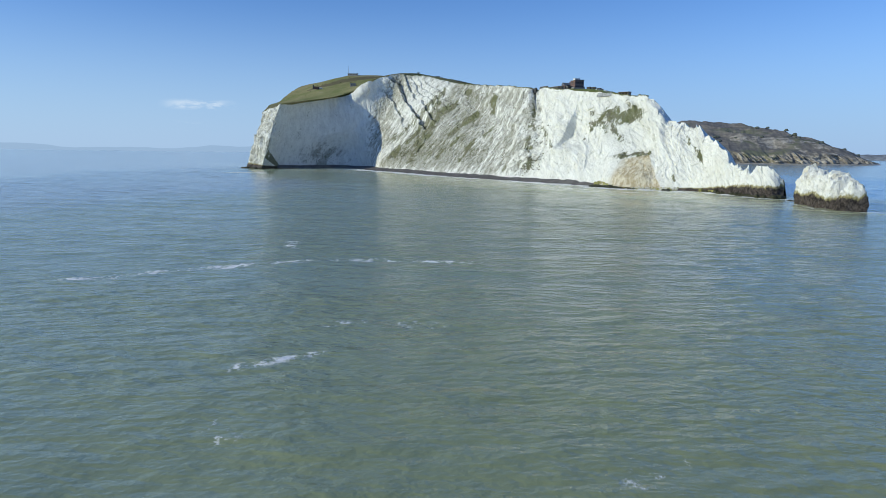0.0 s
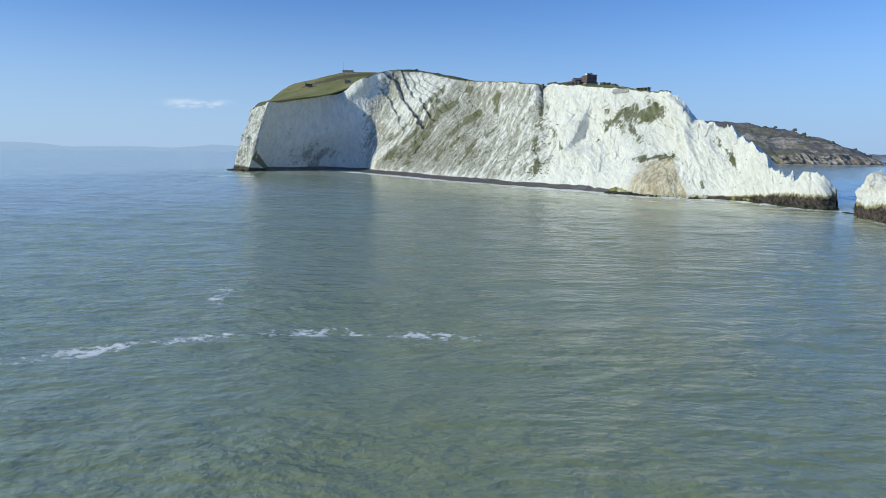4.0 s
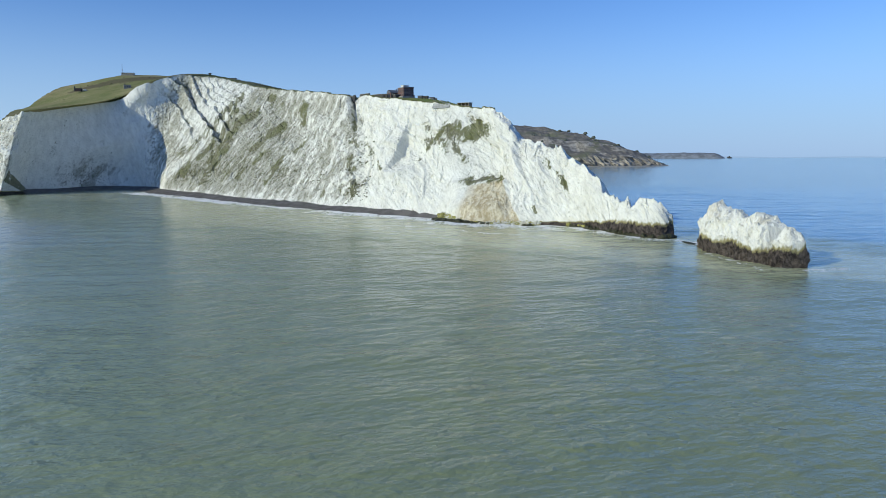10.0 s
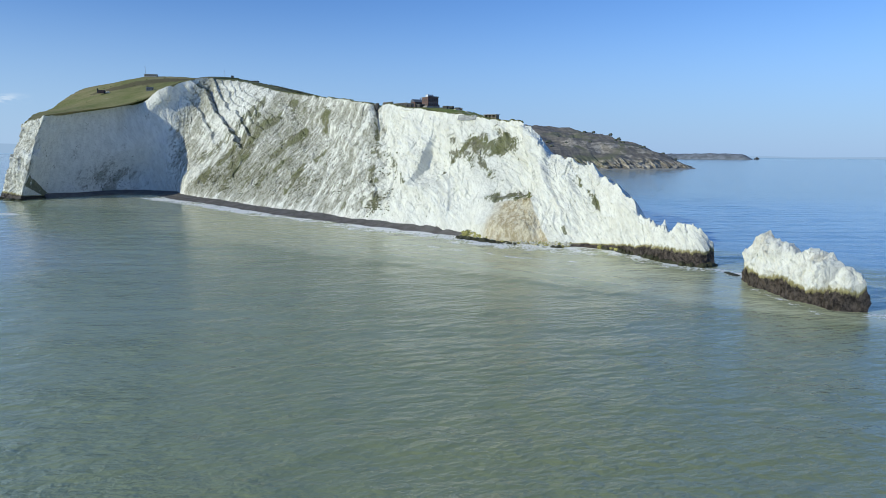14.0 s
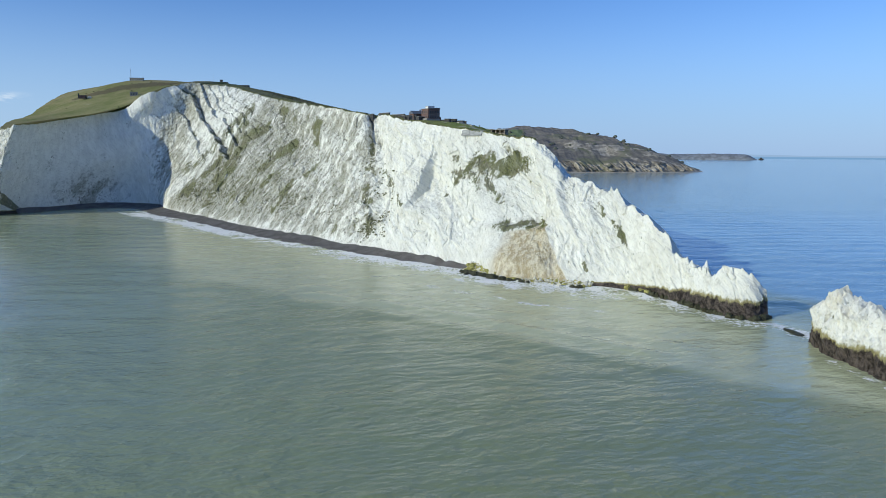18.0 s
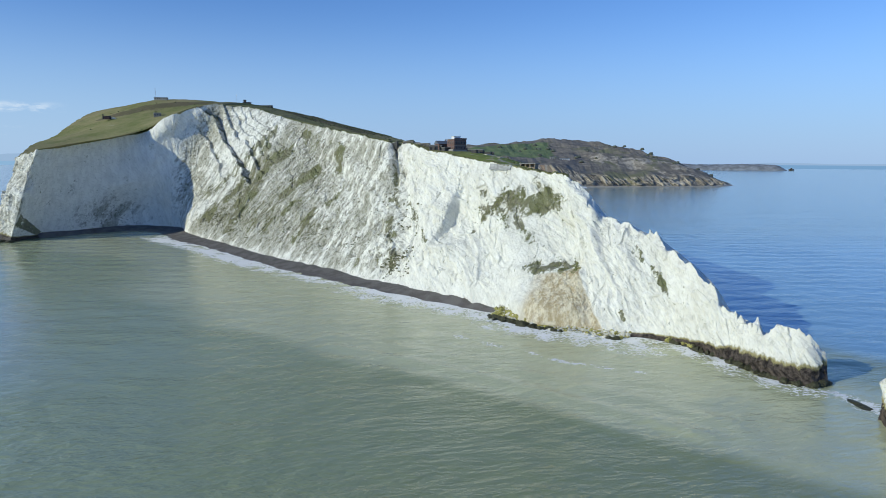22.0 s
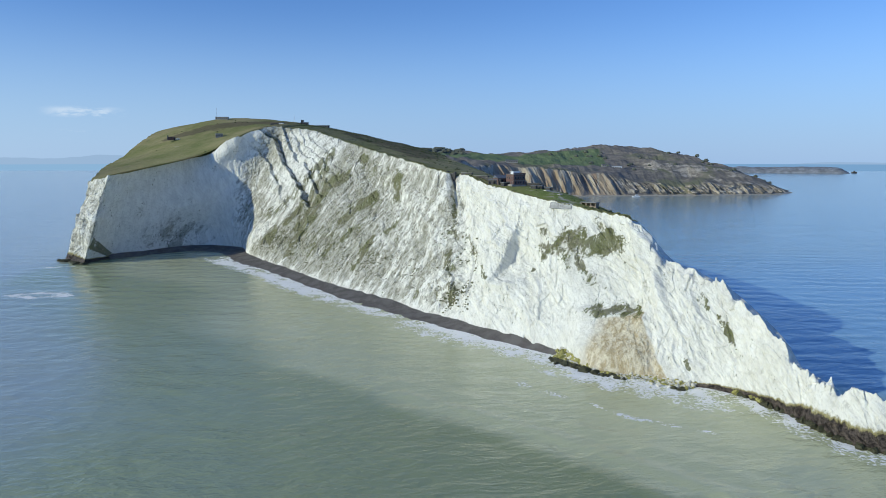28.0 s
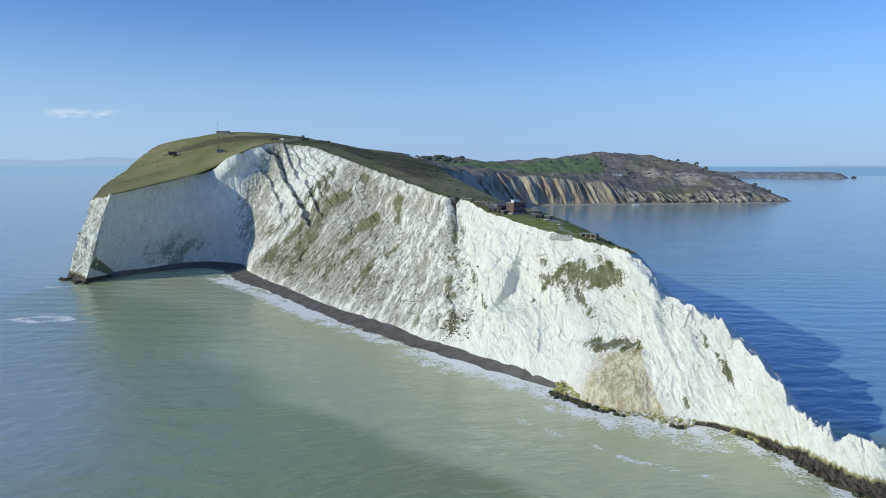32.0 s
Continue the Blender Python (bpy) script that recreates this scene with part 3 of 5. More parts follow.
# raked gullies: the face drops sharply across each line and builds out again slowly
rake = sc2 + 7.5 * v2 + 0.30 * warp + 0.07 * fbm(x2 / 9, y2 / 9, z2 / 9, 4, 27, 0.5)
cuts, dirt_and_shade = 0.0, 0.0
for at0, deep, wide, v_lo, v_hi in ((16.35, 3.5, 0.7, 0.52, 0.92), (17.4, 8.0, 0.8, 0.5, 1.1), (18.2, 4.5, 0.6, 0.55, 1.1), (18.75, 2.0, 0.45, 0.6, 1.1), (19.2, 1.5, 0.4, 0.6, 1.1), (19.7, 1.2, 0.4, 0.65, 1.1)):
    c_ = rake - at0
    step_ = smooth(-0.05, 0.05, c_)
    tooth = 0.45 * np.exp(np.minimum(c_, 0) / 0.45) * (1 - step_) - 0.55 * np.exp(-np.maximum(c_, 0) / wide) * step_
    # scrub and dirt beside each cut, darkened to paint its shaded side
    dirt_and_shade = dirt_and_shade + (0.25 + 0.09 * deep) * np.exp(-((c_ - 0.07) / 0.10) ** 2) * smooth(v_lo, v_lo + 0.14, v2)
    cuts = cuts + deep * tooth * smooth(v_lo, v_lo + 0.14, v2) * (1 - smooth(v_hi - 0.08, v_hi + 0.02, v2))
cuts = cuts * smooth(9.5, 10.2, sc2) * (1 - smooth(0.1, 0.5, diag0)) * (1 - 0.45 * smooth(0.94, 1.0, v2))
dirt_and_shade = dirt_and_shade * smooth(9.8, 10.4, sc2) * (1 - smooth(0.1, 0.5, diag0)) * np.clip(0.55 + 1.2 * fbm(x2 / 9, y2 / 9, z2 / 9, 4, 94), 0, 1.3)
knob = 6.0 * smooth(7.9, 9.0, sc2 + 0.15 * warp) * (1 - smooth(9.0, 9.25, sc2 + 0.15 * warp)) * smooth(0.78, 0.93, v2 + 0.05 * warp)
cuts = cuts + knob 
disp = cuts + amount * (g1 + g2 + crag) + alcove + notch + chute + scoop + slab + arete + slip
side = 1.0 if nrm[N_U // 2, N_V // 2, 1] < 0 else -1.0
face = face + (side * nrm) * disp[..., None]
jag = size[:, 0] < 0.5
saw = np.where(jag, 1.9 * fbm(along / 4.5, 0.5, 0, 5, 21, 0.6), (0.7 + 0.9 * smooth(22.8, 23.4, sec)) * fbm(along / 5, 0.5, 0, 5, 21, 0.6))
for row_, part_ in ((-1, 1.0), (-2, 0.9), (-3, 0.75), (-4, 0.55), (-5, 0.35), (-6, 0.15)):
    face[:, row_, 2] += saw * part_
for at_, high, wide in ((28.55, 3.0, 0.10), (27.5, 1.4, 0.14), (29.3, 1.2, 0.14), (30.85, 2.0, 0.16), (26.6, 1.5, 0.15), (31.8, 1.4, 0.2), (25.4, 1.8, 0.2), (24.4, 1.5, 0.15)):
    rise_ = high * np.exp(-((sec - at_) / wide) ** 2)
    for row_, part_ in ((-1, 1.0), (-2, 0.92), (-3, 0.8), (-4, 0.62), (-5, 0.4), (-6, 0.2)):
        face[:, row_, 2] += rise_ * part_
x2, y2, z2 = face[..., 0], face[..., 1], face[..., 2]

# what lies on the chalk
diag = sc2 - 11.2 - 3.08 * np.clip(v2 - 0.12, 0, 1)                 # the loose slope's upper edge climbs across the face
span2 = span + 0 * v2
wob_s, wob_v = 4.5 * fbm(x2 / 9, y2 / 9, z2 / 9, 5, 93, 0.65), 4.5 * fbm(x2 / 9, y2 / 9, z2 / 9, 5, 94, 0.65)


def patch(points, r, much):
    """Growth round a line of places on the face, given as section and height."""
    best = np.full(x2.shape, 1e9)
    pts = [(float(np.interp(a, sec, along)), b) for a, b in points]
    for (s0, v0), (s1, v1) in zip(pts, pts[1:] or pts):
        ex, ey = s1 - s0, (v1 - v0) * span2
        px_, py_ = s2 + min(1.0, r / 4) * wob_s - s0, (v2 - v0) * span2 + min(1.0, r / 4) * wob_v
        t = np.clip((px_ * ex + py_ * ey) / np.maximum(ex * ex + ey * ey, 1e-6), 0, 1)
        best = np.minimum(best, np.hypot(px_ - t * ex, py_ - t * ey))
    return much * (1 - smooth(0.3, 1.7, best / r))


grown = 0.0
for points_, r_, much_ in (
        ([(11.56, 0.41), (11.91, 0.52), (12.41, 0.62), (12.89, 0.81), (13.3, 0.91)], 6.0, 0.80), ([(11.7, 0.22), (12.1, 0.36)], 5.0, 0.65),
        ([(13.0, 0.40), (13.19, 0.47), (13.33, 0.68), (13.89, 0.77)], 8.5, 0.98), ([(12.5, 0.45), (12.9, 0.62), (13.2, 0.8)], 6.5, 0.78),
        ([(14.40, 0.88), (14.52, 0.93)], 4.5, 0.9), ([(15.55, 0.88), (15.51, 0.82), (15.44, 0.72)], 3.6, 0.95),
        ([(13.94, 0.48), (14.31, 0.58), (14.79, 0.70)], 5.0, 0.85), ([(14.62, 0.22), (14.72, 0.30), (14.84, 0.43)], 2.6, 0.95),
        ([(12.97, 0.28), (13.08, 0.33)], 3.6, 0.85), ([(12.10, 0.25), (12.2, 0.32)], 4.0, 0.85), ([(12.88, 0.18), (12.95, 0.21)], 3.2, 0.8),
        ([(13.5, 0.22), (13.65, 0.30)], 2.4, 0.75), ([(14.1, 0.36), (14.3, 0.44)], 2.4, 0.7), ([(15.1, 0.48), (15.3, 0.58)], 3.0, 0.6),
        ([(17.48, 0.84), (17.42, 0.72), (17.62, 0.60)], 2.3, 0.85), ([(17.9, 0.62), (18.33, 0.53), (18.45, 0.46)], 2.3, 0.75),
        ([(17.48, 0.44), (17.56, 0.37)], 3.2, 0.85), ([(17.75, 0.28), (17.9, 0.2)], 2.8, 0.8), ([(17.1, 0.2), (17.2, 0.25)], 2.0, 0.7), ([(16.4, 0.14), (16.5, 0.2)], 2.0, 0.7),
        ([(18.74, 0.43), (18.78, 0.40)], 2.0, 1.1), ([(18.92, 0.385), (19.0, 0.37)], 1.7, 1.1), ([(19.76, 0.54), (19.8, 0.55)], 1.1, 0.9),
        ([(25.10, 0.78), (25.2, 0.72)], 1.3, 0.95), ([(25.44, 0.74), (25.58, 0.64), (25.73, 0.56)], 1.4, 1.0), ([(24.4, 0.24), (24.43, 0.2)], 0.9, 0.9), ([(24.9, 0.72), (25.0, 0.8)], 1.0, 0.6)):
    grown = np.maximum(grown, patch(points_, r_, much_))
ledge = np.maximum.reduce([patch([(20.05, 0.73), (21.0, 0.76), (22.1, 0.87)], 4.2, 1.0), patch([(20.9, 0.72), (21.5, 0.80), (22.0, 0.84)], 5.2, 1.05),
                           patch([(21.1, 0.66), (21.3, 0.6)], 3.2, 0.85), patch([(20.6, 0.66), (20.9, 0.6)], 3.0, 0.65), patch([(21.5, 0.95), (21.75, 0.88)], 3.0, 0.7)])
talus = smooth(0.0, 0.35, diag) * (1 - smooth(14.5, 17.6, sc2)) * smooth(0.08, 0.28, v2) * (1 - smooth(0.88, 1.0, v2))
talus *= np.clip(0.82 + 0.42 * fbm((s2 - 2.2 * z2) / 34, (s2 + z2) / 60, 0, 5, 91, 0.6), 0.15, 1.3)
brow = smooth(21.2, 21.4, sc2) * (1 - smooth(22.75, 22.95, sc2)) * np.exp(-((z2 - 22.2 - 3.0 * (sc2 - 22.1) + 2.6 * fbm(s2 / 4, 0.7, 0, 4, 95)) / (1.3 + 0.9 * fbm(s2 / 9, 0.4, 0, 3, 96))) ** 2) * 1.1
far_in = np.clip((y2 - 664.0) / 36.0, 0, 1)
wedge = 1.6 * smooth(5.0, 5.1, sc2) * (1 - smooth(6.2, 6.4, sc2)) * smooth(0.0, 0.8, under) * (1 - smooth(0.0, 1.5, under - 11.0 + 8.0 * far_in))
stain = 0.75 * np.exp(-((sc2 - 7.7) / 0.8) ** 2) * (1 - smooth(18, 42, z2 + 6 * warp))
cover = np.clip(wedge + dirt_and_shade + talus * 0.46 + 0.92 * grown + ledge + brow, 0, 1)
soil = smooth(0.0, 0.9, sc2 - 21.2 + 0.008 * (22 - z2)) * (1 - smooth(0.0, 0.25, sc2 - 22.75 - 0.045 * (22 - z2))) * (1 - smooth(20.5, 23.0, z2 - 3.0 * (sc2 - 22.1))) * smooth(-1, 1, z2) * (0.74 + 0.22 * fbm(s2 / 6, z2 / 12, 0, 3, 99))
# steep face and lower buttress are greyed too, painting in their half shade
scree = np.clip(smooth(-0.1, 0.2, diag) * (1 - smooth(17.0, 18.9, sc2)) * (0.95 - 0.35 * smooth(13.5, 17.0, sc2)) * (0.5 + 0.5 * smooth(0.07, 0.16, v2)) + 0.05 * smooth(18, 19, sc2) + 0.5 * ledge + stain + 0.6 * (1 - smooth(5.0, 5.2, sc2)) + 0.38 * steep + 0.45 * smooth(9.6, 10.3, sc2) * (1 - smooth(11.2, 11.8, sc2)) * smooth(0.05, 0.15, v2), 0, 1)
wet_top = np.interp(sc2, [0, 4.0, 5.0, 6.0, 10, 11.5, 20, 23.5, 26.0, 27.2, 28.5, 33], [5.5, 5.5, 3.4, 1.8, 1.2, 0.3, 0.3, 0.5, 2.4, 3.2, 4.6, 5.6])
wet = np.clip(1.0 - (z2 - wet_top * 0.55) / (wet_top * 1.1), 0, 1)
cliff = sheet("cliff", face, CHALK, attrs={"cover": cover, "soil": soil, "scree": scree, "wet": wet}, flip=side < 0, crisp=True)
tagged(cliff, "white chalk sea cliff with grassy talus and an ochre slump", "cliff", kind="structure")

# the downland behind the crest and the northern face
N_W = 60
W_ = np.linspace(0, 1, N_W)[None, :, None]
top3 = face[:, -1][:, None] * (1 - W_) + back[:, None] * W_
top3 = np.array(top3)
SPOTS = [(-275, 885, 113), (-259, 970, 142), (-160, 940, 135), (-113, 900, 129), (-86, 900, 124), (-32, 800, 108.5), (6, 760, 99.5), (30, 735, 92.5), (-136, 843, 129),
         (-220, 878, 115), (-205, 960, 139), (-300, 1060, 141), (-150, 1100, 131), (93, 479, 77.8), (121.5, 464, 73.4), (121, 452, 71.5), (129.5, 434, 67.8), (110, 470, 75), (112, 450, 72), (72, 560, 79.5), (-60, 1050, 115)]
knots = np.array(SPOTS + CREST[:25] + BACK[:25], float)


def plate(px, py):
    d2 = (px[..., None] - knots[:, 0]) ** 2 + (py[..., None] - knots[:, 1]) ** 2
    return 0.5 * d2 * np.log(d2 + 1e-9) / 1e4


nk = len(knots)
lhs = np.zeros((nk + 3, nk + 3))
lhs[:nk, :nk] = plate(knots[:, 0], knots[:, 1]) + np.eye(nk) * 0.12
lhs[:nk, nk:] = np.c_[np.ones(nk), knots[:, :2] / 100]
lhs[nk:, :nk] = lhs[:nk, nk:].T
sol = np.linalg.solve(lhs, np.r_[knots[:, 2], 0, 0, 0])
hill = plate(top3[..., 0], top3[..., 1]) @ sol[:nk] + sol[nk] + sol[nk + 1] * top3[..., 0] / 100 + sol[nk + 2] * top3[..., 1] / 100
w1_ = W_[..., 0]
bulge = 4 * w1_ * (1 - w1_)
hill = hill + (top3[:, :1, 2] - hill[:, :1]) * (1 - w1_) ** 5 + (top3[:, -1:, 2] - hill[:, -1:]) * w1_ ** 5
use = (1 - smooth(21.5, 23.5, sec))[:, None]
top3[..., 2] = hill * use + top3[..., 2] * (1 - use)
top3[..., 2] += bulge * (0.9 * fbm(top3[..., 0] / 40, top3[..., 1] / 40, 0, 4, 41) + 0.25 * fbm(top3[..., 0] / 6, top3[..., 1] / 6, 0, 3, 42)) * (1 - smooth(15, 19, sec))[:, None]
split = int(np.searchsorted(sec, 22.8))
lush = np.exp(-((top3[..., 0] - 118) / 26) ** 2 - ((top3[..., 1] - 455) / 42) ** 2) + 0.35 * np.exp(-((top3[..., 0] + 250) / 60) ** 2 - ((top3[..., 1] - 830) / 90) ** 2)
tx_, ty_ = top3[..., 0], top3[..., 1]
heather = np.exp(-((ty_ - 915 - 0.30 * (tx_ + 270)) / 22) ** 2) * smooth(-330, -270, tx_) * (1 - smooth(-110, -60, tx_)) + 0.7 * smooth(-120, -60, tx_) * (1 - smooth(20, 70, tx_)) * smooth(18, 40, np.hypot(tx_ - face[:, -1:, 0], ty_ - face[:, -1:, 1]))
down = sheet("downland", top3[:split + 1], TURF, attrs={"lush": np.clip(lush[:split + 1], 0, 1), "heather": np.clip(heather[:split + 1], 0, 1)}, flip=side < 0)
tagged(down, "rounded hilltop of short dry green turf above the cliff", "ground", kind="structure")
spine = top3[split:].copy()
spine[..., 2] += fbm(spine[..., 0] / 3, spine[..., 1] / 3, 0, 3, 43) * 0.6 * bulge
zero = np.zeros(spine.shape[:2])
spine_ob = sheet("cliff_spine", spine, CHALK, attrs={"cover": zero, "soil": zero, "scree": zero, "wet": zero}, flip=side < 0)
tagged(spine_ob, "jagged white chalk spine running out to sea", "cliff", kind="structure")


def ground_at(x, y):
    d = (top3[..., 0] - x) ** 2 + (top3[..., 1] - y) ** 2
    i = int(np.argmin(d))
    return float(top3[..., 2].ravel()[i])


# north side
N_B = 40
B_ = np.linspace(0, 1, N_B)[None, :, None]
out = back[:, :2] - crest[:, :2]
out = out / np.maximum(np.linalg.norm(out, axis=1, keepdims=True), 1e-6)
base = np.concatenate([back[:, :2] + out * (4 + back[:, 2:3] * 0.30), np.full((N_U, 1), -5.0)], 1)
north = back[:, None] * (1 - B_) + base[:, None] * B_
north = np.array(north)
north[..., :2] += (out[:, None] * (fbm(north[..., 0] / 12, north[..., 1] / 12, north[..., 2] / 10, 4, 51) * 2.5 * (1 - np.abs(2 * B_[..., 0] - 1)) * size)[..., None])
nface = sheet("cliff_north", north, CHALK, attrs={"cover": 0.25 * np.ones(north.shape[:2]), "soil": np.zeros(north.shape[:2]), "scree": 0.3 * np.ones(north.shape[:2]),
                                                    "wet": np.clip(1 - (north[..., 2] - 1.5) / 4, 0, 1)}, flip=side < 0)
tagged(nface, "shaded northern chalk face of the headland", "cliff", kind="structure")

# ---- the sea ----
def spaced(lo, hi, step, far, grow=1.12):
    core = list(np.arange(lo, hi + step, step))
    d, a, b = step, core[0], core[-1]
    left, right = [], []
    while a > -far or b < far:
        d *= grow
        a, b = a - d, b + d
        left.append(a), right.append(b)
    return np.array(left[::-1] + core + right)


sx, sy = spaced(-260, 330, 1.8, 4300), spaced(-70, 720, 1.8, 4300)
gx, gy = np.meshgrid(sx, sy, indexing="ij")
fadeout = (1 - smooth(300, 500, np.abs(gx - 40))) * (1 - smooth(450, 700, np.abs(gy - 320)))
gz = 0.16 * np.sin(gy / 3.1 + 1.5 * fbm(gx / 60, gy / 60, 0, 2, 61)) * (0.5 + 0.5 * fbm(gx / 25, gy / 25, 0, 2, 62)) + 0.14 * fbm(gx / 7, gy / 4.5, 0, 3, 63)
gz = gz * fadeout


def near_line(px, py, line):
    """Distance to a polyline, and how far along it the nearest place is."""
    best, at_s, run = np.full(px.shape, 1e9), np.zeros(px.shape), 0.0
    for (ax, ay), (bx, by) in zip(line[:-1], line[1:]):
        ex, ey = bx - ax, by - ay
        ll = math.hypot(ex, ey)
        t = np.clip(((px - ax) * ex + (py - ay) * ey) / ll**2, 0, 1)
        dd = np.hypot(px - ax - t * ex, py - ay - t * ey)
        hit = dd < best
        best = np.where(hit, dd, best)
        at_s = np.where(hit, run + t * ll, at_s)
        run += ll
    return best, at_s


SHORE = [(-200, 738), (-157, 692), (-97, 622), (-39, 546), (5, 489), (42, 450), (73, 423), (100, 400), (108, 390), (121, 367), (150, 349), (175, 333), (185, 303), (190, 287), (198, 280)]
dist, where_s = near_line(gx, gy, SHORE)
pulse = 0.7 + 0.3 * fbm(where_s / 30, dist / 40, 0, 2, 65)
surf = np.exp(-(dist / (6.5 + 4.0 * (1 - smooth(250, 380, where_s)))) ** 1.6) * (0.74 + 0.24 * smooth(340, 400, where_s) - 0.34 * smooth(545, 580, where_s)) * pulse
surf += np.exp(-((dist - 11) / 8.0) ** 2) * 0.42 * smooth(330, 420, where_s) * (1 - smooth(540, 572, where_s))
surf += np.exp(-((dist - 8) / 7.0) ** 2) * 0.85 * (1 - smooth(220, 330, where_s)) * pulse
surf *= smooth(30, 95, where_s)
STREAKS = [([(2, -3), (14, 8), (25, 20), (46, 31), (72, 33)], 2.2, 0.42), ([(57, -24), (64, -21), (71, -21)], 1.6, 0.31), ([(52, -44), (60, -37)], 1.2, 0.29),
           ([(19, 55), (24, 42)], 1.8, 0.3), ([(57, -58), (60, -61)], 1.5, 0.32), ([(93, -62), (97, -57)], 1.5, 0.3),
           ([(-243, 520), (-226, 529), (-206, 529), (-201, 522), (-220, 514), (-243, 520)], 3.6, 0.72), ([(88, 352), (104, 337)], 2.0, 0.5), ([(112, 330), (124, 316), (137, 309), (150, 303)], 1.5, 0.36),
           ([(-292, 640), (-282, 638), (-272, 645)], 3.5, 0.5), ([(203, 279), (205, 268)], 5.0, 0.45), ([(212, 201), (222, 204)], 3.5, 0.42), ([(196, 240), (197, 205)], 2.0, 0.3)]
for line_, wide_, much_ in STREAKS:
    d_, _ = near_line(gx, gy, line_)
    surf = np.maximum(surf, much_ * np.exp(-(d_ / wide_) ** 2))
foam = np.clip(surf, 0, 1)
swirl = fbm(gx / 90, gy / 90, 0, 3, 66)
# the pale band round the sea rock paints its reflection in the water
off_rock, _ = near_line(gx, gy, [(198, 280), (203, 262), (202, 235), (205, 210)])
silt = 1.0 - smooth(20, 180, np.minimum(dist, off_rock + 6) + 18 * swirl) * 0.56
front = (gx - 203) * 0.80 + (gy - 290) * 0.60                        # clearer water, tinted with reflected sky, beyond the line of the ridge
silt = silt * (1 - smooth(-25, 70, front) * smooth(120, 200, gx + 0.2 * (gy - 280)))
# far and western water fades into the painted sky-reflection colours
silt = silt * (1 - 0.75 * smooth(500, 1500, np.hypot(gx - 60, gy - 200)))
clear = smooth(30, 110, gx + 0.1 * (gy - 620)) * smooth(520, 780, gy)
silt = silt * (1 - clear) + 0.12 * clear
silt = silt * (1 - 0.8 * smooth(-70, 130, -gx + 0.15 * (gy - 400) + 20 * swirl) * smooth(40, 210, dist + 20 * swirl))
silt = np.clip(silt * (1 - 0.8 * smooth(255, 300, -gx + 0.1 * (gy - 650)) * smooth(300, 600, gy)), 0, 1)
pale_limit = (gx - 82) * 0.58 + (gy - 298) * 0.81                         # milky water and the painted cliff reflection end at a line off the shore
silt = silt * (1 - 0.42 * (1 - smooth(-10, 10, pale_limit + 6 + 9 * swirl)) * smooth(-80, 10, gx))
swell, _ = near_line(gx, gy, [(40, 338), (64, 322), (90, 303), (114, 282), (134, 264), (148, 250)])
gz = gz + 0.7 * np.exp(-(swell / 3.2) ** 2) + 0.35 * np.exp(-((swell - 13) / 3.5) ** 2)
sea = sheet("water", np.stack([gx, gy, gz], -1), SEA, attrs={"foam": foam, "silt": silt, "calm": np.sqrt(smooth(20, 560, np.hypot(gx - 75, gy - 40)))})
tagged(sea, "calm green and blue sea with light chop and surf", "sea", kind="structure")

# ---- the beach ----
BEACH_TOP = [(-262, 690), (-240, 722), (-215, 752), (-189, 764), (-160, 748), (-139, 709), (-119, 678), (-82, 625), (-43, 574), (-6, 529), (21, 499), (57, 455), (86, 421), (111, 395)]
BEACH_LOW = [(-258, 688), (-233, 716), (-205, 738), (-178, 728), (-156, 690), (-131, 650), (-97, 618), (-39, 543), (-17, 514), (5, 486), (42, 447), (66, 427), (92, 404), (109, 389)]
bt, _ = spline([(a[0], a[1], b[0], b[1]) for a, b in zip(BEACH_TOP, BEACH_LOW)], 320)
k_ = np.linspace(-0.35, 1.35, 26)[None, :]
bx = bt[:, 0:1] * (1 - k_) + bt[:, 2:3] * k_
by = bt[:, 1:2] * (1 - k_) + bt[:, 3:4] * k_
bz = 2.6 * (1 - k_ / 0.70) + 0.25 * fbm(bx / 6, by / 6, 0, 3, 71) + 0 * bx
beach = sheet("beach", np.stack([bx, by, bz], -1), SHINGLE)
tagged(beach, "narrow dark shingle beach under the cliff", "beach", kind="structure")

# ---- far land across the bay ----
FAR_FOOT = [(40, 1150), (75, 1400), (140, 1620), (214, 1712), (297, 1737), (440, 1757), (590, 1787), (740, 1817), (870, 1868), (930, 1940)]
FAR_TOP = [(0, 1160, 95), (20, 1420, 88), (75, 1655, 81), (170, 1752, 71), (275, 1782, 61), (405, 1802, 52), (560, 1822, 26), (715, 1850, 26), (850, 1900, 20), (924, 1950, 5)]
FAR_RIDGE = [(-60, 1200, 105), (-60, 1700, 108), (-35, 1960, 113), (64, 2000, 107), (266, 2150, 109), (430, 2300, 129), (600, 2300, 127), (736, 2150, 94), (815, 2025, 57), (934, 1958, 4)]
fp, fs = spline([(*a, *b, *c, i) for i, (a, b, c) in enumerate(zip(FAR_FOOT, FAR_TOP, FAR_RIDGE))], 1000)
q = np.linspace(0, 1, 70)[None, :, None]
lo3 = np.concatenate([fp[:, :2], np.full((1000, 1), -4.0)], 1)[:, None]
qa, qb, qc = np.clip(q / 0.4, 0, 1), np.clip((q - 0.4) / 0.4, 0, 1), np.clip((q - 0.8) / 0.2, 0, 1)
end3 = fp[:, 5:8] + np.array([0, 900, -80.0])
land = lo3 + qa * (fp[:, 2:5][:, None] - lo3) + qb * (fp[:, 5:8] - fp[:, 2:5])[:, None] + qc * (end3 - fp[:, 5:8])[:, None]
land = np.array(land)
fs2, q2 = fs[:, None] + 0 * q[..., 0], q[..., 0] + 0 * fs[:, None]
fi = fp[:, 8][:, None] + 0 * q2
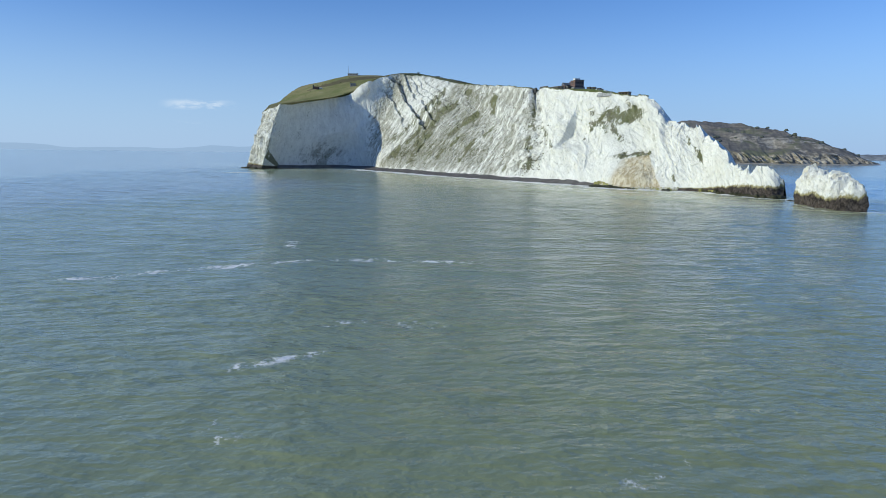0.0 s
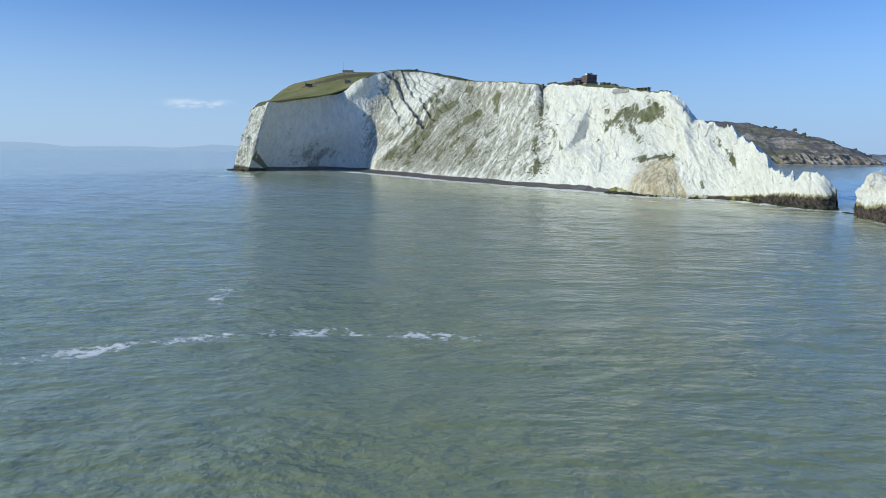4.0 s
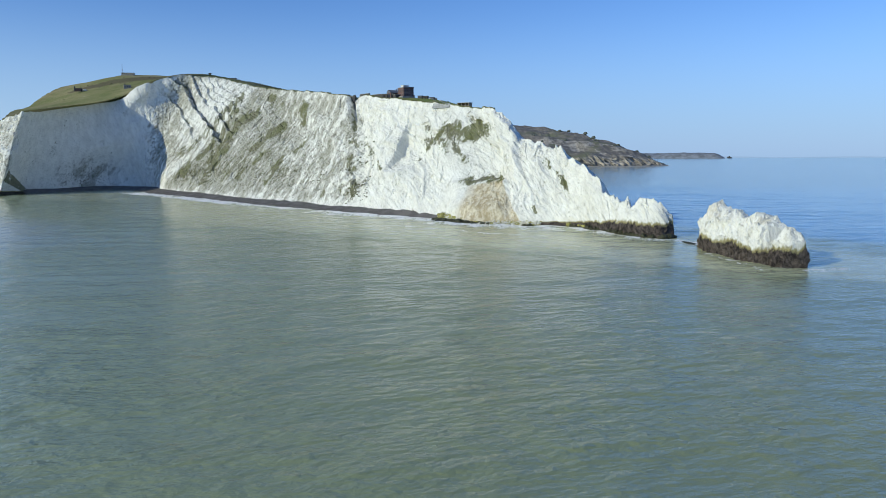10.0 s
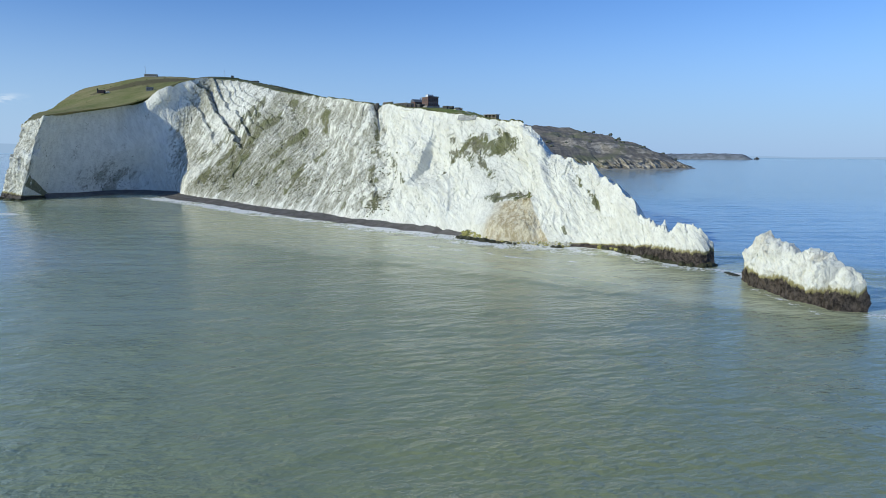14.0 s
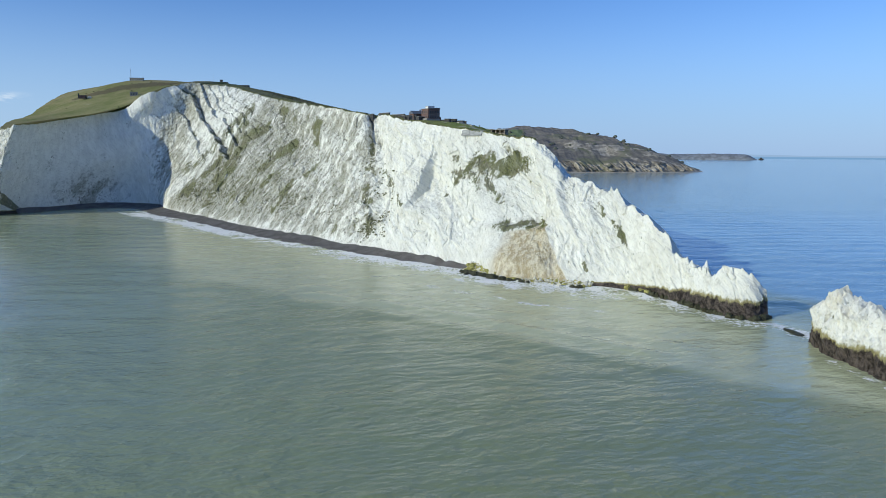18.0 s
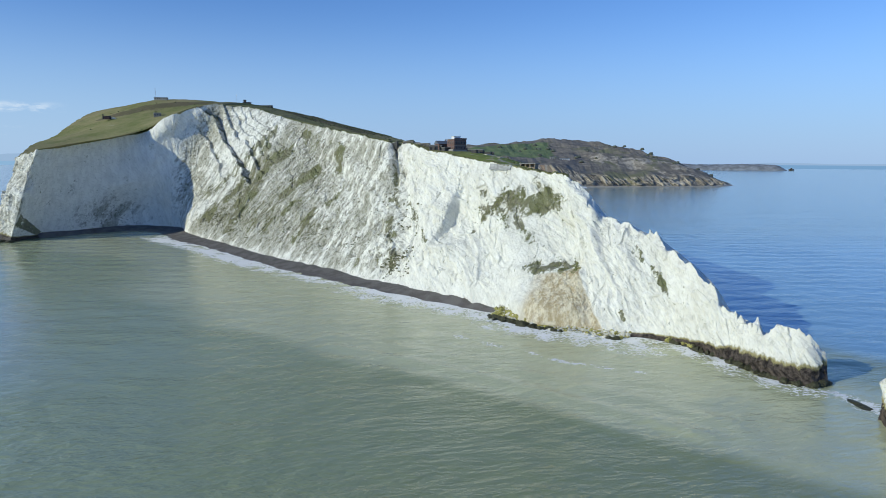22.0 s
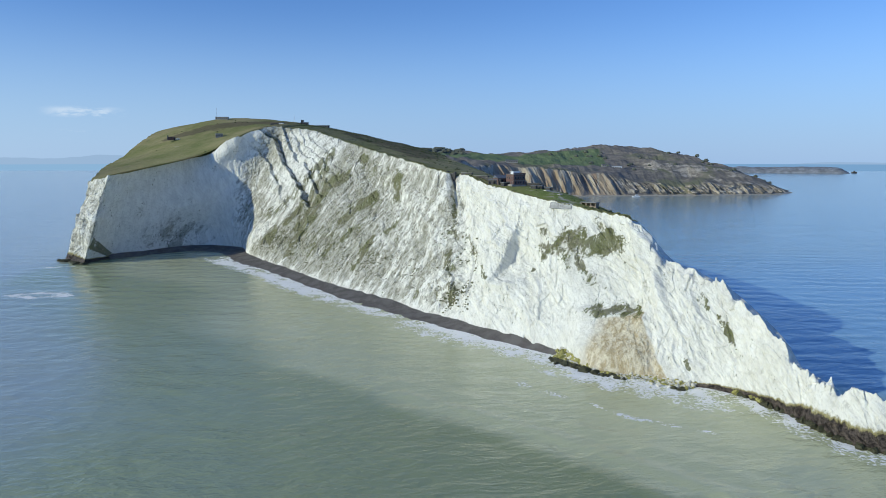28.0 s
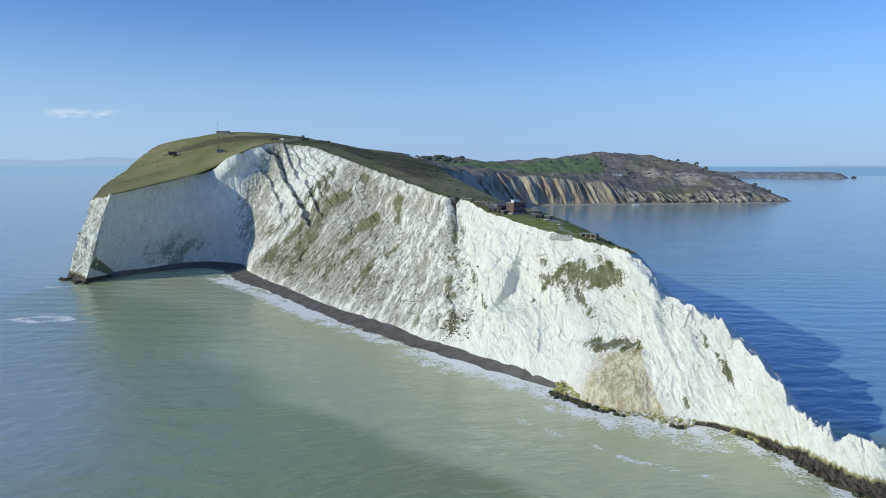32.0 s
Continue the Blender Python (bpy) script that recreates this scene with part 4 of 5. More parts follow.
cell = fs2 / 30 + 0.9 * fbm(fs2 / 70, 0.5, 0, 2, 82) + 0.12 * fbm(fs2 / 16, q2 * 6, 0, 3, 84)
k_cell = np.floor(cell)
part_ = cell - k_cell
big_ = 0.65 + 0.45 * lattice(k_cell.astype(np.int64), 0 * k_cell.astype(np.int64), 0 * k_cell.astype(np.int64), 85)
wave = np.where(part_ < 0.32, part_ / 0.32, (1 - part_) / 0.68) * big_
wave = wave + 0.22 * ridged(fs2 / 9, q2 * 3, 0, 3, 81, 0.5)
land[..., 1] -= (wave - 0.35) * 21 * np.exp(-((q2 - 0.22) / 0.17) ** 2) * (0.5 + 0.5 * smooth(1.5, 3, fi)) * (1 - 0.80 * smooth(4.6, 5.6, fi))
land[..., 2] += fbm(land[..., 0] / 60, land[..., 1] / 60, 0, 5, 83) * 5 * smooth(0.03, 0.3, q2) * (0.2 + np.clip(fp[:, 7:8] / 100, 0, 1))
cl = (1 - smooth(0.36, 0.44, q2)) * (1 - 0.42 * smooth(4.7, 5.3, fi)) + 0.55 * smooth(6.2, 7.0, fi) * (1 - smooth(0.4, 0.6, q2))
scarp = smooth(0.46, 0.50, q2) * (1 - smooth(0.56, 0.60, q2)) * smooth(5.6, 6.1, fi) * (1 - smooth(8.0, 8.6, fi)) * smooth(-0.1, 0.25, fbm(fs2 / 55, q2 * 9, 0, 3, 86))
land[..., 2] += 9 * smooth(0.46, 0.52, q2) * (1 - smooth(0.52, 0.75, q2)) * smooth(5.6, 6.1, fi) * (1 - smooth(8.0, 8.6, fi))
land[..., 1] -= 9 * ridged(fs2 / 17, q2 * 4, 0, 3, 87, 0.55) * smooth(4.9, 5.6, fi) * smooth(0.04, 0.16, q2) * (1 - smooth(0.30, 0.5, q2)) * (1 - smooth(8.4, 9, fi))
cl = np.maximum(cl, scarp)
fl = smooth(0.46, 0.54, q2) * (1 - smooth(0.70, 0.78, q2)) * smooth(1.6, 2.2, fi) * (1 - smooth(4.9, 5.6, fi))
far = sheet("far_land", land, FAR, attrs={"cliff": np.clip(cl, 0, 1), "field": fl, "sand": 1 - smooth(4.6, 5.4, fi)}, flip=True)
tagged(far, "distant heath headland with coloured sand cliffs and fields", "headland", kind="structure")


# ---- things ----
def box(bm, x0, x1, y0, y1, z0, z1, bevel=0.0):
    vs = [bm.verts.new((x, y, z)) for x in (x0, x1) for y in (y0, y1) for z in (z0, z1)]
    fs = [(0, 1, 3, 2), (4, 6, 7, 5), (0, 4, 5, 1), (2, 3, 7, 6), (0, 2, 6, 4), (1, 5, 7, 3)]
    made = [bm.faces.new([vs[i] for i in f]) for f in fs]
    if bevel:
        bmesh.ops.bevel(bm, geom=list({e for f in made for e in f.edges}), offset=bevel, segments=1, affect="EDGES")


def tube(bm, x, y, z0, z1, r0, r1, n=10):
    lo = [bm.verts.new((x + r0 * math.cos(2 * math.pi * i / n), y + r0 * math.sin(2 * math.pi * i / n), z0)) for i in range(n)]
    hi = [bm.verts.new((x + r1 * math.cos(2 * math.pi * i / n), y + r1 * math.sin(2 * math.pi * i / n), z1)) for i in range(n)]
    for i in range(n):
        j = (i + 1) % n
        bm.faces.new((lo[i], lo[j], hi[j], hi[i]))
    bm.faces.new(hi)
    bm.faces.new(lo[::-1])


def part(name, bm, mat, parent, label=""):
    me = bpy.data.meshes.new(name)
    bmesh.ops.recalc_face_normals(bm, faces=bm.faces)
    bm.to_mesh(me)
    bm.free()
    me.materials.append(mat)
    ob = new(name, me)
    ob.parent = parent
    return tagged(ob, label) if label else ob


def boxes(name, dims, mat, parent, label="", bevel=0.05):
    bm = bmesh.new()
    for d in dims:
        box(bm, *d, bevel)
    return part(name, bm, mat, parent, label)


def thing(name, x, y, z, turn, label, category, group=""):
    ob = new(name)
    ob.matrix_world = pose(x, y, z, 0, 0, turn)
    return tagged(ob, label, category, group)


BRICK = plain("old_brick", (0.165, 0.10, 0.084), 0.9, 1.5, 0.4)
CONCRETE = plain("weathered_concrete", (0.30, 0.295, 0.275), 0.9, 0.8, 0.25)
DARKSTONE = plain("dark_stone", (0.085, 0.082, 0.078), 0.9, 1.0, 0.4)
WHITE = plain("white_paint", (0.74, 0.75, 0.76), 0.6, 1.0, 0.08)
PANE = plain("dark_pane", (0.03, 0.035, 0.045), 0.15, 1.0, 0.2)
METAL = plain("grey_metal", (0.33, 0.34, 0.36), 0.45, 3.0, 0.15, 0.8)
SLATE = plain("slate_roof", (0.14, 0.155, 0.18), 0.7, 2.0, 0.35)
PATH_MAT = plain("trodden_chalk", (0.56, 0.52, 0.44), 0.95, 0.5, 0.25)
PALE_ROCK = plain("pale_boulder", (0.60, 0.58, 0.50), 0.9, 1.2, 0.25)
WEED_ROCK = plain("weeded_boulder", (0.055, 0.055, 0.03), 0.7, 1.5, 0.5)
LICHEN_ROCK = plain("yellow_green_boulder", (0.33, 0.31, 0.10), 0.85, 1.3, 0.5)
# far foliage, its tone raised for the haze of distance
HEDGE = plain("dark_foliage", (0.12, 0.13, 0.10), 0.95, 0.4, 0.4)


# the sea stack off the tip
def stack():
    n = 260
    u = np.linspace(0, 1, n)[:, None]
    a = np.linspace(0, 2 * np.pi, 129)[None, :-1]
    cx = np.interp(u, [0, 0.35, 0.7, 1.0], [206.3, 205.0, 207.5, 211.3])
    cy = 262.0 - 54.5 * u
    high = np.interp(u, [0, 0.02, 0.10, 0.15, 0.20, 0.23, 0.30, 0.40, 0.48, 0.60, 0.69, 0.78, 0.82, 0.838, 0.880, 0.895, 0.95, 0.985, 1.0],
                     [10.5, 11.8, 14.0, 16.6, 20.8, 19.0, 18.8, 17.4, 16.8, 16.8, 17.2, 16.4, 14.9, 8.5, 8.5, 13.0, 12.2, 9.6, 7.5])
    high = high * 0.9 + 0.9 * fbm(u * 27, 0.3, 0, 4, 101, 0.65)
    ends = np.clip(np.minimum(np.arange(n), n - 1 - np.arange(n)) / 2.0, 0, 1)[:, None]
    high = high * (0.25 + 0.75 * ends)
    half = (1.8 + 6.0 * np.clip(np.sin(np.pi * np.clip(u, 0.0, 1.0)), 0, 1) ** 0.33) * (0.02 + 0.98 * ends)
    ca, sa = np.cos(a), np.sin(a)
    across = np.sign(ca) * np.abs(ca) ** 0.7
    up = np.sign(sa) * np.abs(sa) ** 0.62
    x = cx + half * across * (1.0 - 0.22 * np.clip(up, 0, 1))
    y = cy + 0 * a
    z = np.where(up >= 0, up * high, up * 5.0)
    skew = np.clip(z / np.maximum(high, 1), 0, 1)
    y = y + 2.4 * skew * (1 - u)
    f = facets(x / 3.4, y / 3.4, z / 3.8, 303) + 0.35 * facets(x / 1.6 + z / 4, y / 1.6, z / 2.6, 313)
    g = fbm(x / 9, y / 9, z / 6, 3, 104)
    cleft = np.exp(-((u - 0.860 - 0.0022 * (z - 8)) / 0.020) ** 2) * smooth(-1, 3, z)
    x = x + across * ends * (0.8 * f + 1.4 * g - 4.2 * cleft + 0.5 * fbm(x / 1.3, y / 1.3, z / 1.6, 3, 107))
    z = z + np.where(z > 2, 0.60 * f + 0.9 * fbm(x / 1.8, y / 1.8, 0, 3, 108), 0.0) * ends
    y = y + 0.5 * g
    pts = np.stack([x, y, z], -1)
    top_w = 5.3 + 1.6 * fbm(x / 8, y / 8, 0, 2, 105)
    wet_ = np.clip(1.0 - (z - top_w * 0.45) / (top_w * 0.95), 0, 1)
    zero_ = np.zeros(z.shape)
    ob = sheet("sea_rock", pts, CHALK, closed=True, attrs={"cover": zero_, "soil": np.clip(0.30 * smooth(8, 14, z) * (0.8 + fbm(x / 5, y / 5, z / 5, 3, 106)), 0, 0.4), "scree": zero_ + 0.08, "wet": wet_}, crisp=True)
    return tagged(ob, "white chalk rock with dark weeded base in the sea", "rock")



stack()


# sharp teeth on the low end of the ridge
def tooth(x0, y0, z0, z1, wide, lean):
    u_ = np.linspace(0, 1, 22)[:, None]
    a_ = np.linspace(0, 2 * np.pi, 25)[None, :-1]
    r_ = wide * (1 - u_) ** 0.75 + 0.02
    x_ = x0 + r_ * np.cos(a_) + lean * u_**2
    y_ = y0 + 1.5 * r_ * np.sin(a_) + 0 * u_
    z_ = z0 + (z1 - z0) * u_ + 0 * a_
    w_ = 0.55 * facets(x_ / 1.4, y_ / 1.4, z_ / 1.8, 331) * np.minimum(1, 3 * (1 - u_))
    none_ = np.zeros(z_.shape)
    ob = sheet("rock_pinnacle", np.stack([x_ + w_ * np.cos(a_), y_ + w_ * np.sin(a_), z_], -1), CHALK, closed=True,
               attrs={"cover": none_, "soil": none_, "scree": none_, "wet": none_}, crisp=True)
    return tagged(ob, "sharp white chalk pinnacle on the low ridge", "rock", "pinnacles on the ridge")


tooth(190.3, 310.0, 9.5, 17.8, 2.1, 0.3)
tooth(187.8, 316.0, 11.0, 17.0, 2.2, -0.3)
tooth(194.3, 297.0, 10.5, 17.6, 1.9, -0.5)


def rock_mesh(name, seed, mat, flat=0.7):
    bm = bmesh.new()
    bmesh.ops.create_icosphere(bm, subdivisions=2, radius=1.0)
    for v in bm.verts:
        p = v.co.copy()
        k = 1 + 0.5 * noise.noise(p * 1.2 + Vector((seed, 0, 0))) + 0.3 * noise.noise(p * 2.6 + Vector((0, seed, 0)))
        v.co = Vector((p.x * k, p.y * k * 0.8, p.z * k * flat))
    me = bpy.data.meshes.new(name)
    bm.to_mesh(me)
    bm.free()
    me.materials.append(mat)
    return me


# a low reef between the tip and the stack
reef = new("reef", rock_mesh("reef", 3.3, WEED_ROCK, 0.3))
reef.matrix_world = pose(203.5, 272.5, -0.1, 0, 0, 95) @ Matrix.Diagonal((5.5, 2.2, 1.6, 1))
tagged(reef, "low dark weed-covered reef awash between the rocks", "reef")

rng = random.Random(7)
ROCKS = {kind: [rock_mesh("boulder", 10 * i + j, mat) for j in range(4)] for i, (kind, mat) in enumerate((("pale", PALE_ROCK), ("weed", WEED_ROCK), ("lichen", LICHEN_ROCK)))}
RLABEL = {"pale": "pale fallen chalk boulder at the cliff foot", "weed": "dark weed-covered boulder awash in the surf", "lichen": "yellow-green algae-covered boulder at the cliff foot"}
RUN = [(107, 390), (114, 381), (122, 370), (135, 362), (150, 352.5), (158, 349)]
for i in range(290):
    t = rng.random() ** 1.15 * 4.999
    k, f = int(t), t - int(t)
    bx_, by_ = (RUN[k][j] + f * (RUN[k + 1][j] - RUN[k][j]) for j in (0, 1))
    off = rng.uniform(-6.5, 5.0)
    x, y = bx_ - 0.62 * off, by_ - 0.78 * off
    if t < 2.6:
        kind = "weed" if off > rng.uniform(1.2, 3.6) else ("lichen" if rng.random() < 0.75 else "pale")
    else:
        kind = "weed" if off > 4.2 else ("lichen" if rng.random() < 0.25 else "pale")
    r = (0.55 + 1.1 * rng.random() ** 2) * (1.25 if t < 2 else 0.9) * (1.35 if kind == "weed" else 1.0)
    ob = new("boulder", rng.choice(ROCKS[kind]))
    ob.matrix_world = pose(x, y, max(0.1, 0.45 - 0.5 * off) * 0.9, 0, 0, rng.uniform(0, 360)) @ Matrix.Diagonal((r, r, r, 1))
    tagged(ob, RLABEL[kind], "boulder", "boulders at the cliff foot")

# a few dark boulders standing off the pile
for i in range(9):
    r = rng.uniform(0.9, 1.9)
    x, y = 106.5 + 2.1 * i + rng.uniform(-2, 2), 380.0 - 1.55 * i + rng.uniform(-2.5, 2.5)
    ob = new("boulder", rng.choice(ROCKS["weed"]))
    ob.matrix_world = pose(x, y, 0.15, 0, 0, rng.uniform(0, 360)) @ Matrix.Diagonal((r, r, r, 1))
    tagged(ob, RLABEL["weed"], "boulder", "boulders at the cliff foot")

# small rubble between the boulders
def rubble(name, count, mat, lo, hi, label):
    rows_ = []
    for _ in range(count):
        t = rng.random() * 4.999
        k, f = int(t), t - int(t)
        off = rng.uniform(lo, hi)
        x, y = RUN[k][0] + f * (RUN[k + 1][0] - RUN[k][0]) - 0.62 * off, RUN[k][1] + f * (RUN[k + 1][1] - RUN[k][1]) - 0.78 * off
        rows_.append((x, y, max(0.05, 0.5 - 0.5 * off), 0.15 + 0.45 * rng.random() ** 2))
    clumps(name, np.array(rows_), mat, label, "rubble")


# dark rocks at the foot of the bay's outer corner
for i in range(22):
    a_ = rng.random()
    x, y = -301 + 36 * a_ + rng.uniform(-4, 3), 682 - 26 * a_ + rng.uniform(-5, 1)
    r = rng.uniform(1.2, 3.2)
    ob = new("boulder", rng.choice(ROCKS["weed"]))
    ob.matrix_world = pose(x, y, 0.2, 0, 0, rng.uniform(0, 360)) @ Matrix.Diagonal((r, r, r * 0.8, 1))
    tagged(ob, "large dark wet boulder below the bay corner", "boulder", "boulders at the bay corner")


# black blocks along the foot of the spine
for i in range(70):
    q_ = rng.uniform(25.4, 33.0)
    x, y = (float(np.interp(q_, sec, foot[:, j])) for j in (0, 1))
    r = rng.uniform(0.8, 2.0)
    off = rng.uniform(-0.8, 1.3)
    ob = new("boulder", rng.choice(ROCKS["weed"] if q_ > 26.6 or rng.random() < 0.5 else ROCKS["lichen"]))
    ob.matrix_world = pose(x - 0.8 * off, y - 0.6 * off, rng.uniform(0.0, 0.9), 0, 0, rng.uniform(0, 360)) @ Matrix.Diagonal((r, r, r * 1.1, 1))
    tagged(ob, "black weed-covered block at the foot of the spine", "boulder", "blocks along the spine")


# scrub on the ledges and a ragged fringe of turf along the crest
def clumps(name, places, mat, label, category="scrub"):
    bm_ = bmesh.new()
    bmesh.ops.create_icosphere(bm_, subdivisions=1, radius=1.0)
    for v in bm_.verts:
        v.co *= 1 + 0.35 * noise.noise(v.co * 2.0)
    pts = np.array([v.co[:] for v in bm_.verts])
    fcs = np.array([[v.index for v in f.verts] for f in bm_.faces])
    bm_.free()
    n = len(places)
    size_ = places[:, 3:4]
    ang = np.array([rng.uniform(0, 6.283) for _ in range(n)])
    c_, s_ = np.cos(ang)[:, None], np.sin(ang)[:, None]
    x = (pts[None, :, 0] * c_ - pts[None, :, 1] * s_) * size_ * 1.25 + places[:, 0:1]
    y = (pts[None, :, 0] * s_ + pts[None, :, 1] * c_) * size_ + places[:, 1:2]
    z = pts[None, :, 2] * size_ * 0.75 + places[:, 2:3]
    cos_ = np.stack([x, y, z], -1).reshape(-1, 3)
    idx = (fcs[None] + (np.arange(n) * len(pts))[:, None, None]).reshape(-1, 3)
    me = bpy.data.meshes.new(name)
    me.from_pydata(cos_.tolist(), [], idx.tolist())
    me.materials.append(mat)
    return tagged(new(name, me), label, category, kind="stuff")


rubble("pale_rubble", 1500, PALE_ROCK, -7.0, 1.5, "small pale chalk rubble at the cliff foot")
rubble("weedy_rubble", 800, LICHEN_ROCK, -4.0, 2.0, "small algae-stained stones at the cliff foot")
rs = np.random.RandomState(5)
dense_ = np.clip(ledge + 0.75 * grown + brow + talus * 0.12, 0, 1.1) * (fbm(x2 / 4, y2 / 4, z2 / 7, 4, 97, 0.6) > 0.12)
prob = (dense_ ** 2 * (z2 > 3)).ravel()
pick_ = rs.choice(prob.size, 4200, replace=False, p=prob / prob.sum())
flat = face.reshape(-1, 3)[pick_] + rs.normal(0, 0.35, (4200, 3)) * np.array([1.0, 1.0, 0.7])
SCRUB = plain("cliff_scrub", (0.185, 0.20, 0.065), 0.95, 0.6, 0.4)
clumps("cliff_scrub", np.c_[flat, rs.uniform(0.08, 0.30, len(flat))], SCRUB, "low olive scrub clinging to the chalk ledges")
# dark tufts and flints scattered down the loose slope and the gully
loose = (talus * 0.6 + 0.9 * smooth(16.6, 17.2, sc2) * (1 - smooth(18.2, 18.7, sc2)) * smooth(0.1, 0.2, v2) * (1 - smooth(0.6, 0.8, v2))) * np.clip(fbm(x2 / 11, y2 / 11, z2 / 11, 4, 89), 0, 1) * (z2 > 4)
loose = (loose * (0.35 + (1 - smooth(0.2, 0.6, v2)))).ravel()
at_ = rs.choice(loose.size, 900, replace=False, p=loose / loose.sum())
tuft = face.reshape(-1, 3)[at_]
clumps("talus_tufts", np.c_[tuft, rs.uniform(0.3, 0.95, len(at_)) * rs.uniform(0.6, 1.0, len(at_))], plain("dull_tuft", (0.13, 0.13, 0.07), 0.95, 0.5, 0.45), "dark tufts scattered on the loose chalk slope")
edge_i = rs.randint(int(np.searchsorted(sec, 11.5)), int(np.searchsorted(sec, 22.9)), 2600)
back_w = rs.uniform(0, 1, 2600) ** 2 * 6
lo_ = face[edge_i, -1]
way_ = out[edge_i]
FRINGE = plain("tussock", (0.20, 0.20, 0.085), 0.95, 0.4, 0.45)
clumps("turf_fringe", np.c_[lo_[:, 0] + way_[:, 0] * back_w, lo_[:, 1] + way_[:, 1] * back_w, lo_[:, 2] + 0.05, rs.uniform(0.2, 0.6, 2600)], FRINGE, "ragged tussocks along the cliff edge")
gx_ = rs.uniform(0.05, 0.95, 700)
gi_ = rs.randint(int(np.searchsorted(sec, 17.5)), int(np.searchsorted(sec, 22.6)), 700)
gp_ = top3[gi_, (gx_ * (N_W - 1)).astype(int)]
clumps("battery_scrub", np.c_[gp_, rs.uniform(0.15, 0.45, 700)], FRINGE, "rough grass and low scrub round the old battery")

wild = (heather * (fbm(tx_ / 14, ty_ / 14, 0, 4, 44) > 0.05) + 0.02)[:split + 1].ravel()
ti_ = rs.choice(wild.size, 2600, replace=False, p=wild / wild.sum())
GORSE = plain("gorse", (0.075, 0.085, 0.035), 0.95, 0.3, 0.45)
clumps("gorse", np.c_[top3[:split + 1].reshape(-1, 3)[ti_] + rs.normal(0, 1.0, (2600, 3)) * np.array([1, 1, 0]), rs.uniform(0.25, 0.8, 2600)], GORSE, "dark gorse and heather in patches on the down")

# ---- the old battery ----
bat = thing("battery_building", 94.5, 482, ground_at(94.5, 482) - 0.6, 29, "two-storey dark brick lookout building with a flat roof", "building")
H_ = 7.8
boxes("wall", [(-4.6, 4.6, -4.4, 4.4, 0, H_)], BRICK, bat, "dark red-brown brick walls")
boxes("roof", [(-4.9, 4.9, -4.7, 4.7, H_, H_ + 0.3)], CONCRETE, bat, "pale flat roof slab")
boxes("band", [(-4.7, 4.7, -4.5, -4.4, 3.8, 4.05)], CONCRETE, bat)
boxes("parapet", [(-4.8, 4.8, -4.6, -4.45, H_ + 0.3, H_ + 0.8), (4.65, 4.8, -4.45, 4.5, H_ + 0.3, H_ + 0.8)], BRICK, bat, "low brick parapet")
boxes("lantern", [(-4.2, 0.6, -3.6, -0.2, H_ + 0.3, H_ + 1.7)], WHITE, bat, "white rooftop cabin")
boxes("lantern_roof", [(-4.5, 0.9, -3.9, 0.1, H_ + 1.7, H_ + 1.95)], WHITE, bat)
boxes("plinth", [(-6.2, -4.6, -5.4, 4.4, 0, 1.5), (-4.6, 4.6, -5.4, -4.4, 0, 1.2)], CONCRETE, bat, "pale stone terrace")
boxes("porch", [(4.6, 6.4, -3.2, 1.2, 0, 2.6)], DARKSTONE, bat, "lean-to of dark stone")
for row in (1.6, 4.8):
    for col in (-3.1, -1.0, 1.0, 3.1):
        win = boxes("window", [(col - 0.52, col + 0.52, -4.46, -4.36, row, row + 1.8)], CONCRETE, bat, "pale window surround", 0.0)
        boxes("pane", [(col - 0.42, col + 0.42, -4.50, -4.45, row + 0.12, row + 1.68)], PANE, win, "", 0.0)
    for col in (-2.6, 0.2, 2.8):
        win = boxes("window", [(-4.66, -4.56, col - 0.5, col + 0.5, row, row + 1.8)], CONCRETE, bat, "pale window surround", 0.0)
        boxes("pane", [(-4.70, -4.65, col - 0.4, col + 0.4, row + 0.12, row + 1.68)], PANE, win, "", 0.0)
bm = bmesh.new()
tube(bm, 2.5, 0, H_ + 0.3, H_ + 4.0, 0.06, 0.04)
part("aerial", bm, METAL, bat, "thin roof aerial")
bat.scale = (0.89, 0.89, 0.89)

bar = thing("barrack_block", 87.0, 491.5, ground_at(87.0, 491.5) - 0.5, 29, "brick barrack block with a pitched slate roof beside the lookout", "building")
boxes("wall", [(-4.5, 4.5, -2.6, 2.6, 0, 3.9)], BRICK, bar, "weathered red-brown brick walls")
bm = bmesh.new()
ring = [[bm.verts.new((x_, y_, z_)) for y_, z_ in ((-3.0, 3.9), (0.6, 5.9), (3.0, 3.9))] for x_ in (-4.8, 4.8)]
for a_, b_ in ((0, 1), (1, 2), (2, 0)):
    bm.faces.new((ring[0][a_], ring[0][b_], ring[1][b_], ring[1][a_]))
bm.faces.new(ring[0]), bm.faces.new(ring[1][::-1])
part("roof", bm, SLATE, bar, "pitched slate roof")
for c in (-3.2, -1.1, 1.1, 3.2):
    boxes("window", [(c - 0.45, c + 0.45, -2.68, -2.58, 1.4, 2.8)], PANE, bar, "", 0.0)
boxes("chimney", [(1.9, 2.5, 0.4, 1.0, 4.8, 6.8)], BRICK, bar, "brick chimney stack")
lean = thing("glazed_lean_to", 88.5, 480.5, ground_at(88.5, 480.5) - 0.4, 29, "low lean-to with a pale corrugated roof against the terrace", "building")
boxes("wall", [(-2.2, 2.2, -1.5, 1.5, 0, 2.2)], DARKSTONE, lean)
boxes("roof", [(-2.5, 2.5, -1.8, 1.8, 2.2, 2.4)], CONCRETE, lean, "pale corrugated roof")
